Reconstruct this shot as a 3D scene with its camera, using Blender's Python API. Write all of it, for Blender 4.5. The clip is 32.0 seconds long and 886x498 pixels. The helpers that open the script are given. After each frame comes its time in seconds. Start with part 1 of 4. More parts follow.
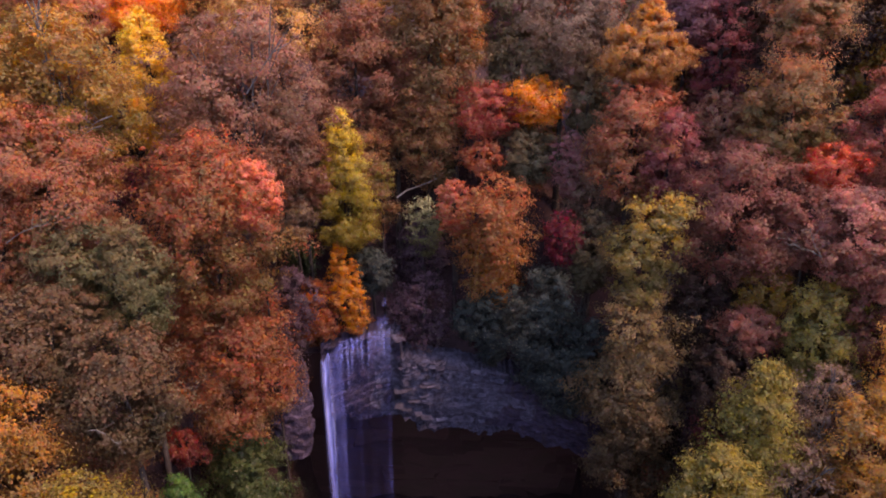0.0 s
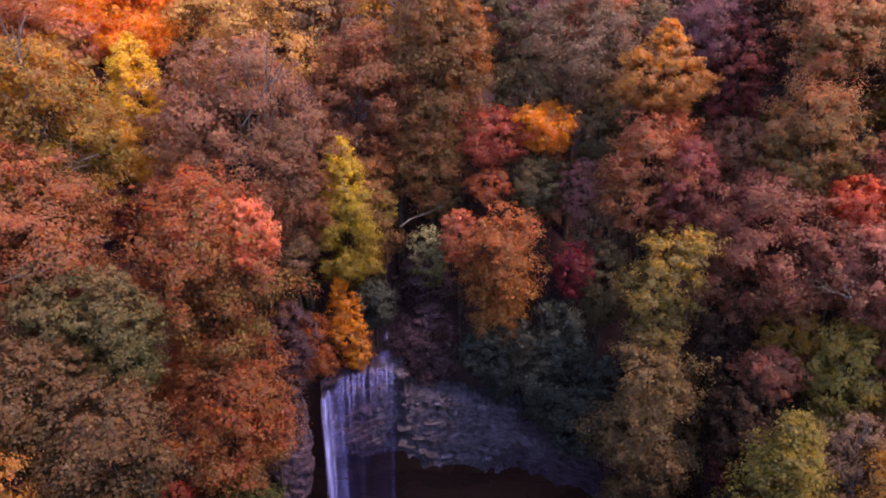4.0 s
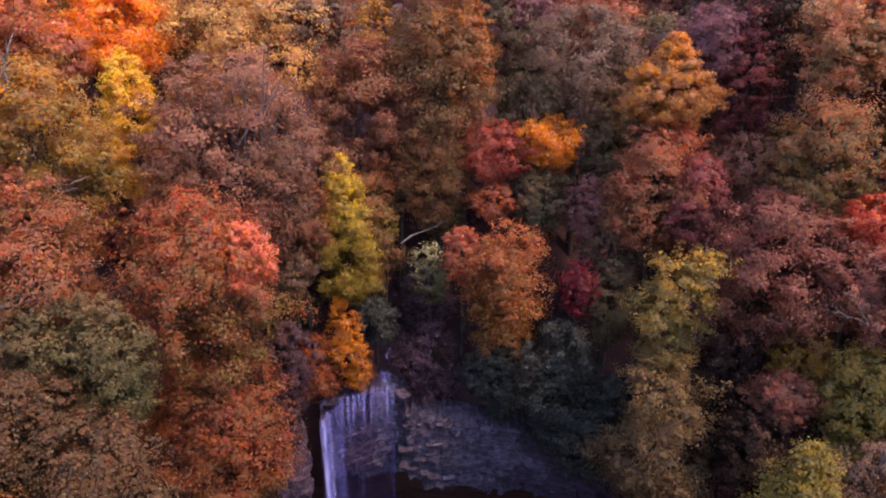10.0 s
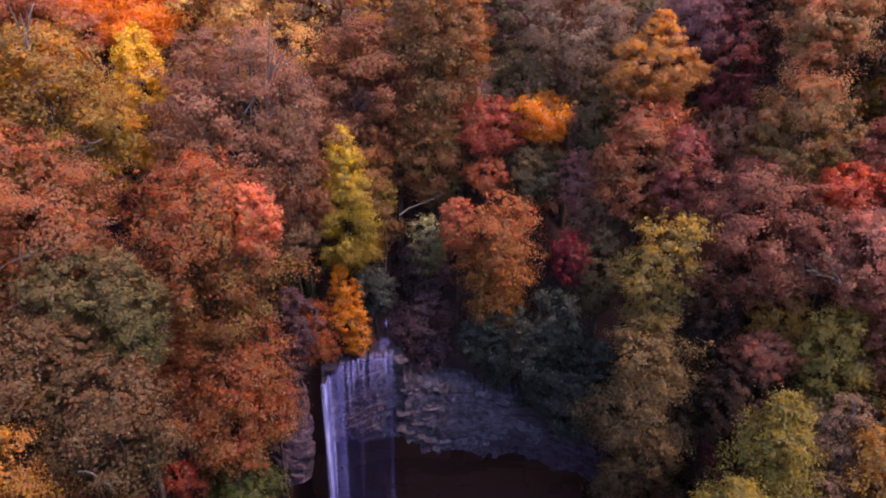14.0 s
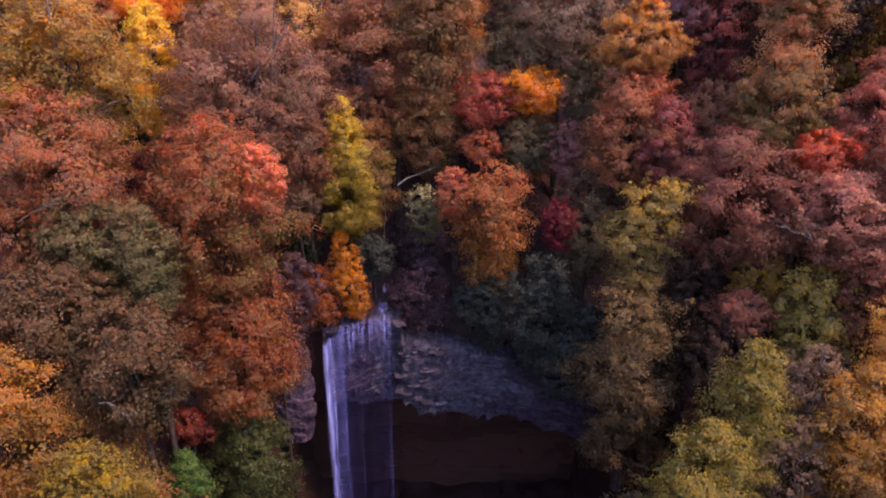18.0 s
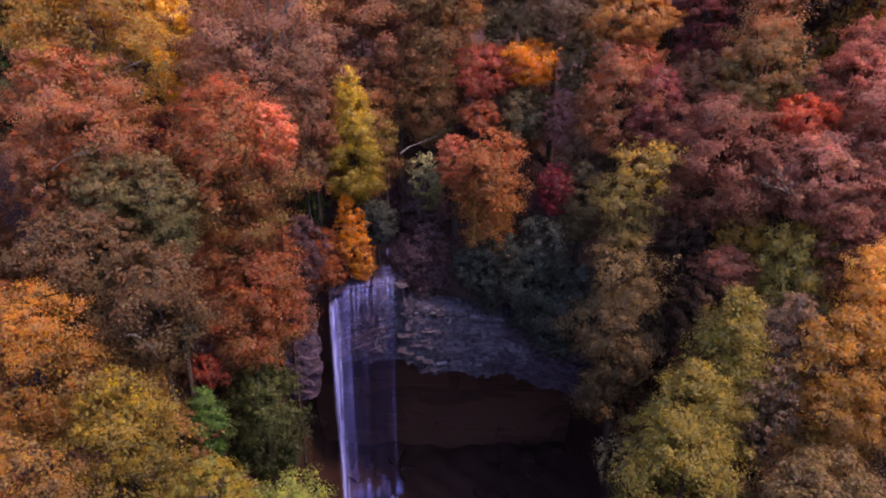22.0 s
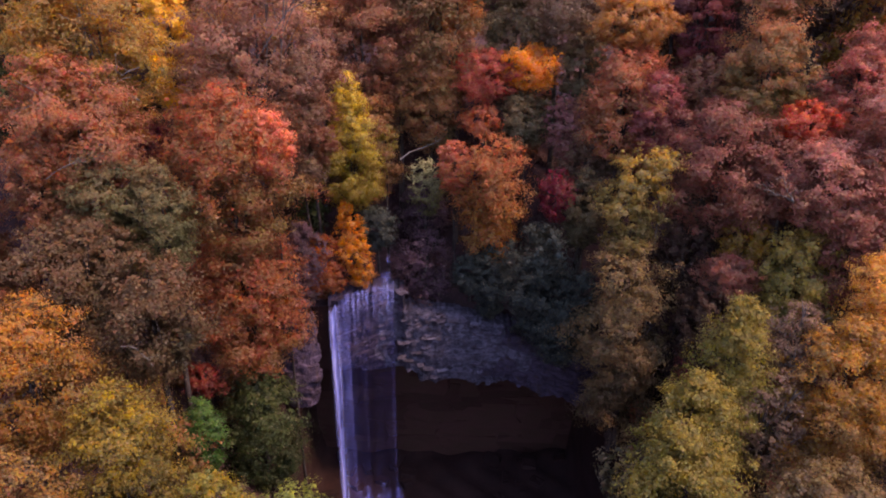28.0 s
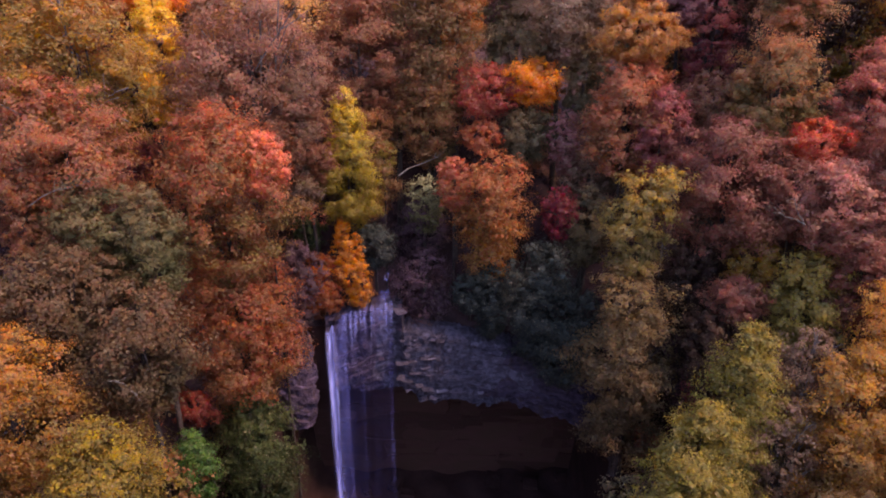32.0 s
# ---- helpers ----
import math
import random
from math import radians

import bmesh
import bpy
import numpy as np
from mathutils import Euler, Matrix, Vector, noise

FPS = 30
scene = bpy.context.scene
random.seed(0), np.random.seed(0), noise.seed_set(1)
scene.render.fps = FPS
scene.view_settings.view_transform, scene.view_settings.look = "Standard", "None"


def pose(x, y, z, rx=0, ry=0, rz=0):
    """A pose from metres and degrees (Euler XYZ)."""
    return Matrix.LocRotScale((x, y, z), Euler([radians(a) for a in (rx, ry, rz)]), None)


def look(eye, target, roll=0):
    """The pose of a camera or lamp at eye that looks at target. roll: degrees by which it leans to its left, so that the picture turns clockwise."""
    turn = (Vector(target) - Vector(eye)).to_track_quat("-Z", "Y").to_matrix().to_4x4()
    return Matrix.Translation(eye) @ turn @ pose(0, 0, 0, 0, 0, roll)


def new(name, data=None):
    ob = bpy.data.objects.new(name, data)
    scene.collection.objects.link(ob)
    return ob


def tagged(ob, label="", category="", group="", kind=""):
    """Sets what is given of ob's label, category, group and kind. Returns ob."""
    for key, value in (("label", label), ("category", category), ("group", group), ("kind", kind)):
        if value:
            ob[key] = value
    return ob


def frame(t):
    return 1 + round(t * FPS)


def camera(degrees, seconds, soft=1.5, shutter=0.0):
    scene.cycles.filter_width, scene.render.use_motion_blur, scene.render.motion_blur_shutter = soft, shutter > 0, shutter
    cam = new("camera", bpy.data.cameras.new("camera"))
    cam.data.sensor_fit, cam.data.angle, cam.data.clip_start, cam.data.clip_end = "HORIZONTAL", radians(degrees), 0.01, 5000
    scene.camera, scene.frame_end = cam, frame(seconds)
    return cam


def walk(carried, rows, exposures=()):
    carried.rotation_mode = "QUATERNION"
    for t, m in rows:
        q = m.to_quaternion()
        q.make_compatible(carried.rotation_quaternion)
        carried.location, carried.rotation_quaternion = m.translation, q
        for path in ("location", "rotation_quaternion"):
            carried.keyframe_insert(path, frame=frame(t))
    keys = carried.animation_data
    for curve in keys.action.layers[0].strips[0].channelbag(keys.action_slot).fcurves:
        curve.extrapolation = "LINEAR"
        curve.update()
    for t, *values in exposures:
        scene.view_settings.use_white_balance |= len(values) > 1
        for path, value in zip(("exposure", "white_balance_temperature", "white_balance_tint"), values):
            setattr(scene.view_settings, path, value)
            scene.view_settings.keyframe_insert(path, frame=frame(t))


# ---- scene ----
cam = camera(65.0, 32.0, soft=1.85)
EYE, TILT, LEAN = 62.0, -22.0, 0.0
# seconds; right, ahead and up of the first eye; yaw, pitch, roll
ROWS = [
    (0, 0.000, 0.000, 0.000, 0.000, 0.000, -0.000),
    (0.5, -0.040, 0.377, 0.335, 0.006, 0.038, 0.010),
    (1, -0.147, 0.753, 0.672, -0.006, 0.064, 0.020),
    (1.5, -0.240, 1.130, 1.055, -0.006, 0.070, 0.030),
    (2, -0.330, 1.507, 1.443, -0.013, 0.089, 0.050),
    (2.5, -0.392, 1.872, 1.802, -0.013, 0.108, 0.060),
    (3, -0.443, 2.225, 2.158, -0.013, 0.115, 0.070),
    (3.5, -0.485, 2.555, 2.495, -0.019, 0.121, 0.080),
    (5.5, -0.613, 3.842, 3.785, -0.006, 0.185, 0.120),
    (6, -0.637, 4.164, 4.098, 0.000, 0.204, 0.130),
    (6.5, -0.693, 4.513, 4.423, -0.000, 0.210, 0.140),
    (7, -0.745, 4.866, 4.737, -0.006, 0.223, 0.150),
    (7.5, -0.768, 5.208, 5.055, -0.006, 0.242, 0.140),
    (8, -0.770, 5.545, 5.393, -0.013, 0.255, 0.140),
    (8.5, -0.777, 5.463, 5.315, -0.013, 0.248, 0.140),
    (9, -0.762, 5.106, 4.997, -0.000, 0.217, 0.150),
    (9.5, -0.720, 4.768, 4.685, -0.006, 0.197, 0.130),
    (10, -0.672, 4.427, 4.340, 0.006, 0.210, 0.130),
    (10.5, -0.665, 4.077, 4.015, -0.025, 0.210, 0.120),
    (11, -0.640, 3.764, 3.720, -0.032, 0.159, 0.120),
    (11.5, -0.607, 3.446, 3.392, -0.025, 0.153, 0.090),
    (12, -0.555, 3.128, 3.072, -0.019, 0.134, 0.080),
    (12.5, -0.527, 2.810, 2.760, -0.025, 0.121, 0.060),
    (13, -0.487, 2.480, 2.422, -0.019, 0.115, 0.070),
    (13.5, -0.440, 2.143, 2.080, -0.025, 0.102, 0.070),
    (14, -0.385, 1.786, 1.735, -0.019, 0.083, 0.040),
    (14.5, -0.323, 1.425, 1.363, -0.019, 0.064, 0.030),
    (16.5, -0.020, -0.098, -0.110, -0.019, -0.000, 0.010),
    (17, -0.005, -0.487, -0.487, -0.032, -0.025, 0.010),
    (17.5, 0.007, -0.875, -0.873, -0.025, -0.045, -0.010),
    (18, -0.003, -1.272, -1.270, -0.038, -0.057, -0.020),
    (18.5, -0.003, -1.672, -1.673, -0.019, -0.064, -0.020),
    (19, -0.035, -2.084, -2.075, -0.019, -0.089, -0.020),
    (19.5, -0.050, -2.492, -2.482, -0.019, -0.096, -0.040),
    (20, -0.075, -2.916, -2.910, -0.019, -0.108, -0.040),
    (20.5, -0.070, -3.355, -3.365, -0.013, -0.127, -0.050),
    (21, -0.085, -3.811, -3.835, -0.013, -0.140, -0.060),
    (21.5, -0.105, -4.266, -4.303, -0.032, -0.178, -0.070),
    (22, -0.097, -4.729, -4.772, -0.051, -0.204, -0.090),
    (22.5, -0.042, -5.192, -5.265, -0.045, -0.223, -0.100),
    (23, -0.000, -5.655, -5.777, -0.038, -0.248, -0.120),
    (23.5, -0.010, -6.095, -6.280, -0.025, -0.261, -0.130),
    (24, -0.007, -5.914, -6.072, -0.025, -0.261, -0.130),
    (24.5, 0.000, -5.690, -5.825, -0.032, -0.248, -0.120),
    (25, 0.003, -5.467, -5.570, -0.038, -0.236, -0.110),
    (25.5, -0.033, -5.231, -5.320, -0.045, -0.223, -0.100),
    (27.5, -0.065, -4.344, -4.415, -0.006, -0.159, -0.070),
    (28, -0.068, -4.113, -4.165, -0.000, -0.153, -0.080),
    (28.5, -0.072, -3.881, -3.925, -0.006, -0.134, -0.060),
    (29, -0.070, -3.658, -3.700, -0.006, -0.127, -0.050),
    (29.5, -0.068, -3.430, -3.465, -0.006, -0.115, -0.040),
    (30, -0.052, -3.206, -3.228, -0.006, -0.102, -0.040),
    (30.5, -0.055, -2.983, -3.005, -0.006, -0.096, -0.040),
    (31, -0.060, -2.767, -2.790, -0.013, -0.083, -0.030),
    (31.5, -0.040, -2.559, -2.573, -0.006, -0.083, -0.040),
    (32, -0.057, -2.347, -2.355, -0.019, -0.076, -0.040),
]
walk(cam, [(t, pose(0, 0, EYE, TILT, LEAN, 0) @ pose(x, y, z, 90 + pitch, roll, yaw)) for t, x, y, z, yaw, pitch, roll in ROWS], [(0.0, 2.06, 6700, 24.5), (32.0, 2.06, 6700, 24.5)])

# ---- world, sun, exposure ----
world = bpy.data.worlds.new("sky")
scene.world = world
world.use_nodes = True
SUN_ELEV, SUN_AZ = 56.0, 110.0      # degrees; azimuth clockwise from +y
sky = world.node_tree.nodes.new("ShaderNodeTexSky")
sky.sky_type, sky.sun_disc = "NISHITA", False
sky.sun_elevation, sky.sun_rotation = radians(SUN_ELEV), radians(SUN_AZ)
backing = world.node_tree.nodes["Background"]
backing.inputs["Strength"].default_value = 0.15
world.node_tree.links.new(sky.outputs[0], backing.inputs["Color"])
sun_data = bpy.data.lights.new("sun", "SUN")
sun_data.energy, sun_data.angle, sun_data.color = 1.05, radians(10.0), (1.0, 0.73, 0.46)
sun = new("sun", sun_data)
to_sun = Vector((math.sin(radians(SUN_AZ)) * math.cos(radians(SUN_ELEV)), math.cos(radians(SUN_AZ)) * math.cos(radians(SUN_ELEV)), math.sin(radians(SUN_ELEV))))
sun.matrix_world = look(to_sun * 200 + Vector((0, 40, 40)), (0, 40, 40))


# ---- materials ----
def lin(r, g, b):
    """Linear colour from 0..255 display values."""
    return tuple((v / 255 / 12.92 if v <= 10 else ((v / 255 + 0.055) / 1.055) ** 2.4) for v in (r, g, b)) + (1.0,)


def shader(name):
    m = bpy.data.materials.new(name)
    m.use_nodes = True
    nt = m.node_tree
    return m, nt, nt.nodes["Principled BSDF"], nt.nodes["Material Output"]


def node(nt, kind, **values):
    n = nt.nodes.new(kind)
    for key, value in values.items():
        n.inputs[key].default_value = value
    return n


def mixer(nt, fac, a, b, blend="MIX"):
    n = nt.nodes.new("ShaderNodeMixRGB")
    n.blend_type = blend
    for slot, value in (("Fac", fac), ("Color1", a), ("Color2", b)):
        if isinstance(value, (float, int, tuple)):
            n.inputs[slot].default_value = value
        else:
            nt.links.new(value, n.inputs[slot])
    return n.outputs[0]


def ranged(nt, value, a, b, c=0.0, d=1.0):
    n = nt.nodes.new("ShaderNodeMapRange")
    n.inputs["From Min"].default_value, n.inputs["From Max"].default_value = a, b
    n.inputs["To Min"].default_value, n.inputs["To Max"].default_value = c, d
    nt.links.new(value, n.inputs["Value"])
    return n.outputs[0]


def leaf_material(name, low, mid, top, stray=(108, 92, 62)):
    """Leaves: two hues mixed in patches, a third that paints the crown's top sunlit, each leaf a little different."""
    m, nt, bsdf, out = shader("leaves_" + name)
    coord = nt.nodes.new("ShaderNodeTexCoord")
    patch = node(nt, "ShaderNodeTexNoise", Scale=0.33, Detail=3.0, Roughness=0.6)
    fine = node(nt, "ShaderNodeTexNoise", Scale=1.4, Detail=2.0)
    for n in (patch, fine):
        nt.links.new(coord.outputs["Object"], n.inputs["Vector"])
    geo = nt.nodes.new("ShaderNodeNewGeometry")
    island = geo.outputs["Random Per Island"]
    hue = mixer(nt, ranged(nt, patch.outputs[0], 0.4, 0.6), lin(*low), lin(*mid))
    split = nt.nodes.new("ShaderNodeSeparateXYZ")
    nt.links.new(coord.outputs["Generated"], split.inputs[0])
    # sunlight on the upper crown, put into the colour by height
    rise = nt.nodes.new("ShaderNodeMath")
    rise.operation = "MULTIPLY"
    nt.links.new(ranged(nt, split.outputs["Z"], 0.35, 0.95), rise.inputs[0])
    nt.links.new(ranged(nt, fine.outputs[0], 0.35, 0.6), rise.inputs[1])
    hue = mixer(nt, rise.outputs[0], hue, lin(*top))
    broad = node(nt, "ShaderNodeTexNoise", Scale=0.21, Detail=2.0)
    nt.links.new(coord.outputs["Object"], broad.inputs["Vector"])
    hue = mixer(nt, ranged(nt, broad.outputs[0], 0.5, 0.68, 0.0, 0.22), hue, lin(*stray))
    odd = nt.nodes.new("ShaderNodeMath")
    odd.operation = "FRACT"
    more = nt.nodes.new("ShaderNodeMath")
    more.operation = "MULTIPLY"
    more.inputs[1].default_value = 41.7
    nt.links.new(island, more.inputs[0])
    nt.links.new(more.outputs[0], odd.inputs[0])
    hue = mixer(nt, ranged(nt, odd.outputs[0], 0.8, 0.82, 0.0, 0.25), hue, lin(*stray))
    # painted glints: about one leaf in twenty is paler
    hue = mixer(nt, ranged(nt, odd.outputs[0], 0.055, 0.045, 0.0, 0.13), hue, lin(240, 208, 172))
    shade = nt.nodes.new("ShaderNodeHueSaturation")
    nt.links.new(hue, shade.inputs["Color"])
    nt.links.new(ranged(nt, island, 0, 1, 0.88, 1.12), shade.inputs["Value"])
    jump = nt.nodes.new("ShaderNodeMath")
    jump.operation = "FRACT"
    times = nt.nodes.new("ShaderNodeMath")
    times.operation = "MULTIPLY"
    times.inputs[1].default_value = 17.3
    nt.links.new(island, times.inputs[0])
    nt.links.new(times.outputs[0], jump.inputs[0])
    nt.links.new(ranged(nt, jump.outputs[0], 0, 1, 0.478, 0.522), shade.inputs["Hue"])
    nt.links.new(ranged(nt, fine.outputs[0], 0.3, 0.7, 0.85, 1.1), shade.inputs["Saturation"])
    nt.links.new(shade.outputs[0], bsdf.inputs["Base Color"])
    bsdf.inputs["Roughness"].default_value = 0.62
    bsdf.inputs["Specular IOR Level"].default_value = 0.25
    thin = nt.nodes.new("ShaderNodeBsdfTranslucent")
    nt.links.new(shade.outputs[0], thin.inputs["Color"])
    both = nt.nodes.new("ShaderNodeMixShader")
    both.inputs[0].default_value = 0.47
    nt.links.new(bsdf.outputs[0], both.inputs[1])
    nt.links.new(thin.outputs[0], both.inputs[2])
    nt.links.new(both.outputs[0], out.inputs["Surface"])
    return m


def rough_material(name, dark, light, scale, bump=0.3, rough=0.85, stretch=(1, 1, 1), patches=None):
    """Stone, bark, soil: two scales of colour and relief."""
    m, nt, bsdf, out = shader(name)
    coord = nt.nodes.new("ShaderNodeTexCoord")
    place = nt.nodes.new("ShaderNodeMapping")
    place.inputs["Scale"].default_value = stretch
    nt.links.new(coord.outputs["Object"], place.inputs["Vector"])
    big = node(nt, "ShaderNodeTexNoise", Scale=scale, Detail=5.0, Roughness=0.65)
    small = node(nt, "ShaderNodeTexNoise", Scale=scale * 9, Detail=4.0)
    for n in (big, small):
        nt.links.new(place.outputs[0], n.inputs["Vector"])
    hue = mixer(nt, ranged(nt, big.outputs[0], 0.35, 0.68), lin(*dark), lin(*light))
    hue = mixer(nt, ranged(nt, small.outputs[0], 0.3, 0.75, 0.0, 0.55), hue, lin(*dark))
    if patches:
        spots = node(nt, "ShaderNodeTexNoise", Scale=scale * 1.7, Detail=3.0)
        nt.links.new(coord.outputs["Object"], spots.inputs["Vector"])
        hue = mixer(nt, ranged(nt, spots.outputs[0], 0.55, 0.66), hue, lin(*patches))
    info = nt.nodes.new("ShaderNodeObjectInfo")
    tone = nt.nodes.new("ShaderNodeHueSaturation")
    nt.links.new(hue, tone.inputs["Color"])
    nt.links.new(ranged(nt, info.outputs["Random"], 0, 1, 0.75, 1.2), tone.inputs["Value"])
    nt.links.new(tone.outputs[0], bsdf.inputs["Base Color"])
    bsdf.inputs["Roughness"].default_value = rough
    bsdf.inputs["Specular IOR Level"].default_value = 0.12 if rough > 0.75 else 0.4
    relief = node(nt, "ShaderNodeBump", Strength=bump, Distance=0.12)
    nt.links.new(small.outputs[0], relief.inputs["Height"])
    nt.links.new(relief.outputs[0], bsdf.inputs["Normal"])
    return m


def water_material(name, thin, thick, least, most, soft=0.3, tail=0.03):
    """Falling water: soft streaks, thinner and thicker."""
    m, nt, bsdf, out = shader(name)
    coord = nt.nodes.new("ShaderNodeTexCoord")
    place = nt.nodes.new("ShaderNodeMapping")
    place.inputs["Scale"].default_value = (3.2, 3.2, 0.07)
    nt.links.new(coord.outputs["Object"], place.inputs["Vector"])
    streak = node(nt, "ShaderNodeTexNoise", Scale=1.0, Detail=5.0, Roughness=0.65)
    nt.links.new(place.outputs[0], streak.inputs["Vector"])
    hue = mixer(nt, ranged(nt, streak.outputs[0], 0.3, 0.7), lin(*thin), lin(*thick))
    nt.links.new(hue, bsdf.inputs["Base Color"])
    bsdf.inputs["Roughness"].default_value = 0.45
    span = nt.nodes.new("ShaderNodeSeparateXYZ")
    nt.links.new(coord.outputs["UV"], span.inputs[0])
    fade = nt.nodes.new("ShaderNodeMath")
    fade.operation = "MULTIPLY"
    nt.links.new(ranged(nt, span.outputs["X"], 0.0, soft, 0.0, 1.0), fade.inputs[0])
    nt.links.new(ranged(nt, span.outputs["X"], 1.0, 1.0 - soft, 0.0, 1.0), fade.inputs[1])
    body = nt.nodes.new("ShaderNodeMath")
    body.operation = "MULTIPLY"
    nt.links.new(ranged(nt, streak.outputs[0], 0.34, 0.68, least, most), body.inputs[0])
    nt.links.new(fade.outputs[0], body.inputs[1])
    end = nt.nodes.new("ShaderNodeMath")
    end.operation = "MULTIPLY"
    nt.links.new(body.outputs[0], end.inputs[0])
    nt.links.new(ranged(nt, span.outputs["Y"], 1.0, 1.0 - tail, 0.0, 1.0), end.inputs[1])
    gap = nt.nodes.new("ShaderNodeBsdfTransparent")
    both = nt.nodes.new("ShaderNodeMixShader")
    nt.links.new(end.outputs[0], both.inputs[0])
    nt.links.new(gap.outputs[0], both.inputs[1])
    nt.links.new(bsdf.outputs[0], both.inputs[2])
    nt.links.new(both.outputs[0], out.inputs["Surface"])
    return m


BARK = rough_material("bark", (38, 30, 30), (98, 84, 80), 0.9, 0.5, 0.9, (3, 3, 0.5))
GREY_BARK = rough_material("grey_bark", (92, 80, 76), (142, 130, 124), 1.2, 0.4, 0.85, (3, 3, 0.5))
ROCK = rough_material("sandstone", (52, 45, 56), (122, 111, 130), 1.3, 1.0, 0.8, (1, 1, 1.6), (74, 62, 74))
PALE_ROCK = rough_material("lichened_sandstone", (76, 67, 82), (144, 134, 152), 1.6, 1.0, 0.85, (1, 1, 2.2))
# wet gorge floor, with the gorge's shade put into the dark colour
WET_SHADE_ROCK = rough_material("wet_shade_rock", (40, 25, 25), (57, 37, 35), 0.35, 0.35, 0.9, (1, 1, 2))
# the overhang's deep shade is painted into this brown
CAVE_SHADE_ROCK = rough_material("cave_shade_rock", (56, 34, 32), (70, 44, 40), 0.5, 0.35, 0.95, (1, 1, 1.3), (60, 40, 34))
# dimmer copy of the sandstone, for the cliff parts that lie in shade
SHADED_ROCK = rough_material("shaded_sandstone", (44, 35, 47), (92, 76, 97), 0.8, 0.9, 0.85, (1, 1, 2.5), (66, 52, 58))
SOIL = rough_material("leaf_litter", (50, 36, 40), (96, 68, 70), 0.25, 0.8, 0.95, (1, 1, 1), (70, 50, 50))
STREAM = water_material("white_water", (92, 94, 206), (158, 160, 244), 0.03, 0.3, 0.45)
FOAM = rough_material("foam", (96, 98, 170), (170, 174, 232), 1.5, 0.5, 0.6)
CORE = water_material("stream_core", (116, 118, 222), (190, 192, 254), 0.35, 0.9, 0.45)
SIDE = water_material("side_water", (92, 92, 206), (150, 152, 244), 0.0, 0.055, 0.35)
THREAD = water_material("water_thread", (92, 92, 206), (150, 152, 244), 0.0, 0.07, 0.45)
VEIL = water_material("water_veil", (86, 84, 204), (140, 140, 240), 0.003, 0.034, 0.12)
VEIL_BRIGHT = water_material("bright_veil", (92, 92, 206), (156, 156, 244), 0.02, 0.12, 0.45)
CURTAIN = water_material("lip_curtain", (98, 100, 208), (166, 168, 244), 0.0, 0.075, 0.12, 0.85)
SPRAY = water_material("water_spray", (98, 100, 208), (156, 158, 244), 0.04, 0.34, 0.45, 0.3)
STRAND = water_material("water_strand", (122, 124, 220), (178, 180, 248), 0.1, 0.55, 0.45, 0.7)
POOL, pool_nodes, pool_bsdf, pool_out = shader("pool_water")
pool_bsdf.inputs["Base Color"].default_value = lin(40, 44, 52)
pool_bsdf.inputs["Roughness"].default_value = 0.12
pool_wave = node(pool_nodes, "ShaderNodeTexNoise", Scale=2.5, Detail=4.0)
pool_bump = node(pool_nodes, "ShaderNodeBump", Strength=0.4, Distance=0.1)
pool_nodes.links.new(pool_wave.outputs[0], pool_bump.inputs["Height"])
pool_nodes.links.new(pool_bump.outputs[0], pool_bsdf.inputs["Normal"])

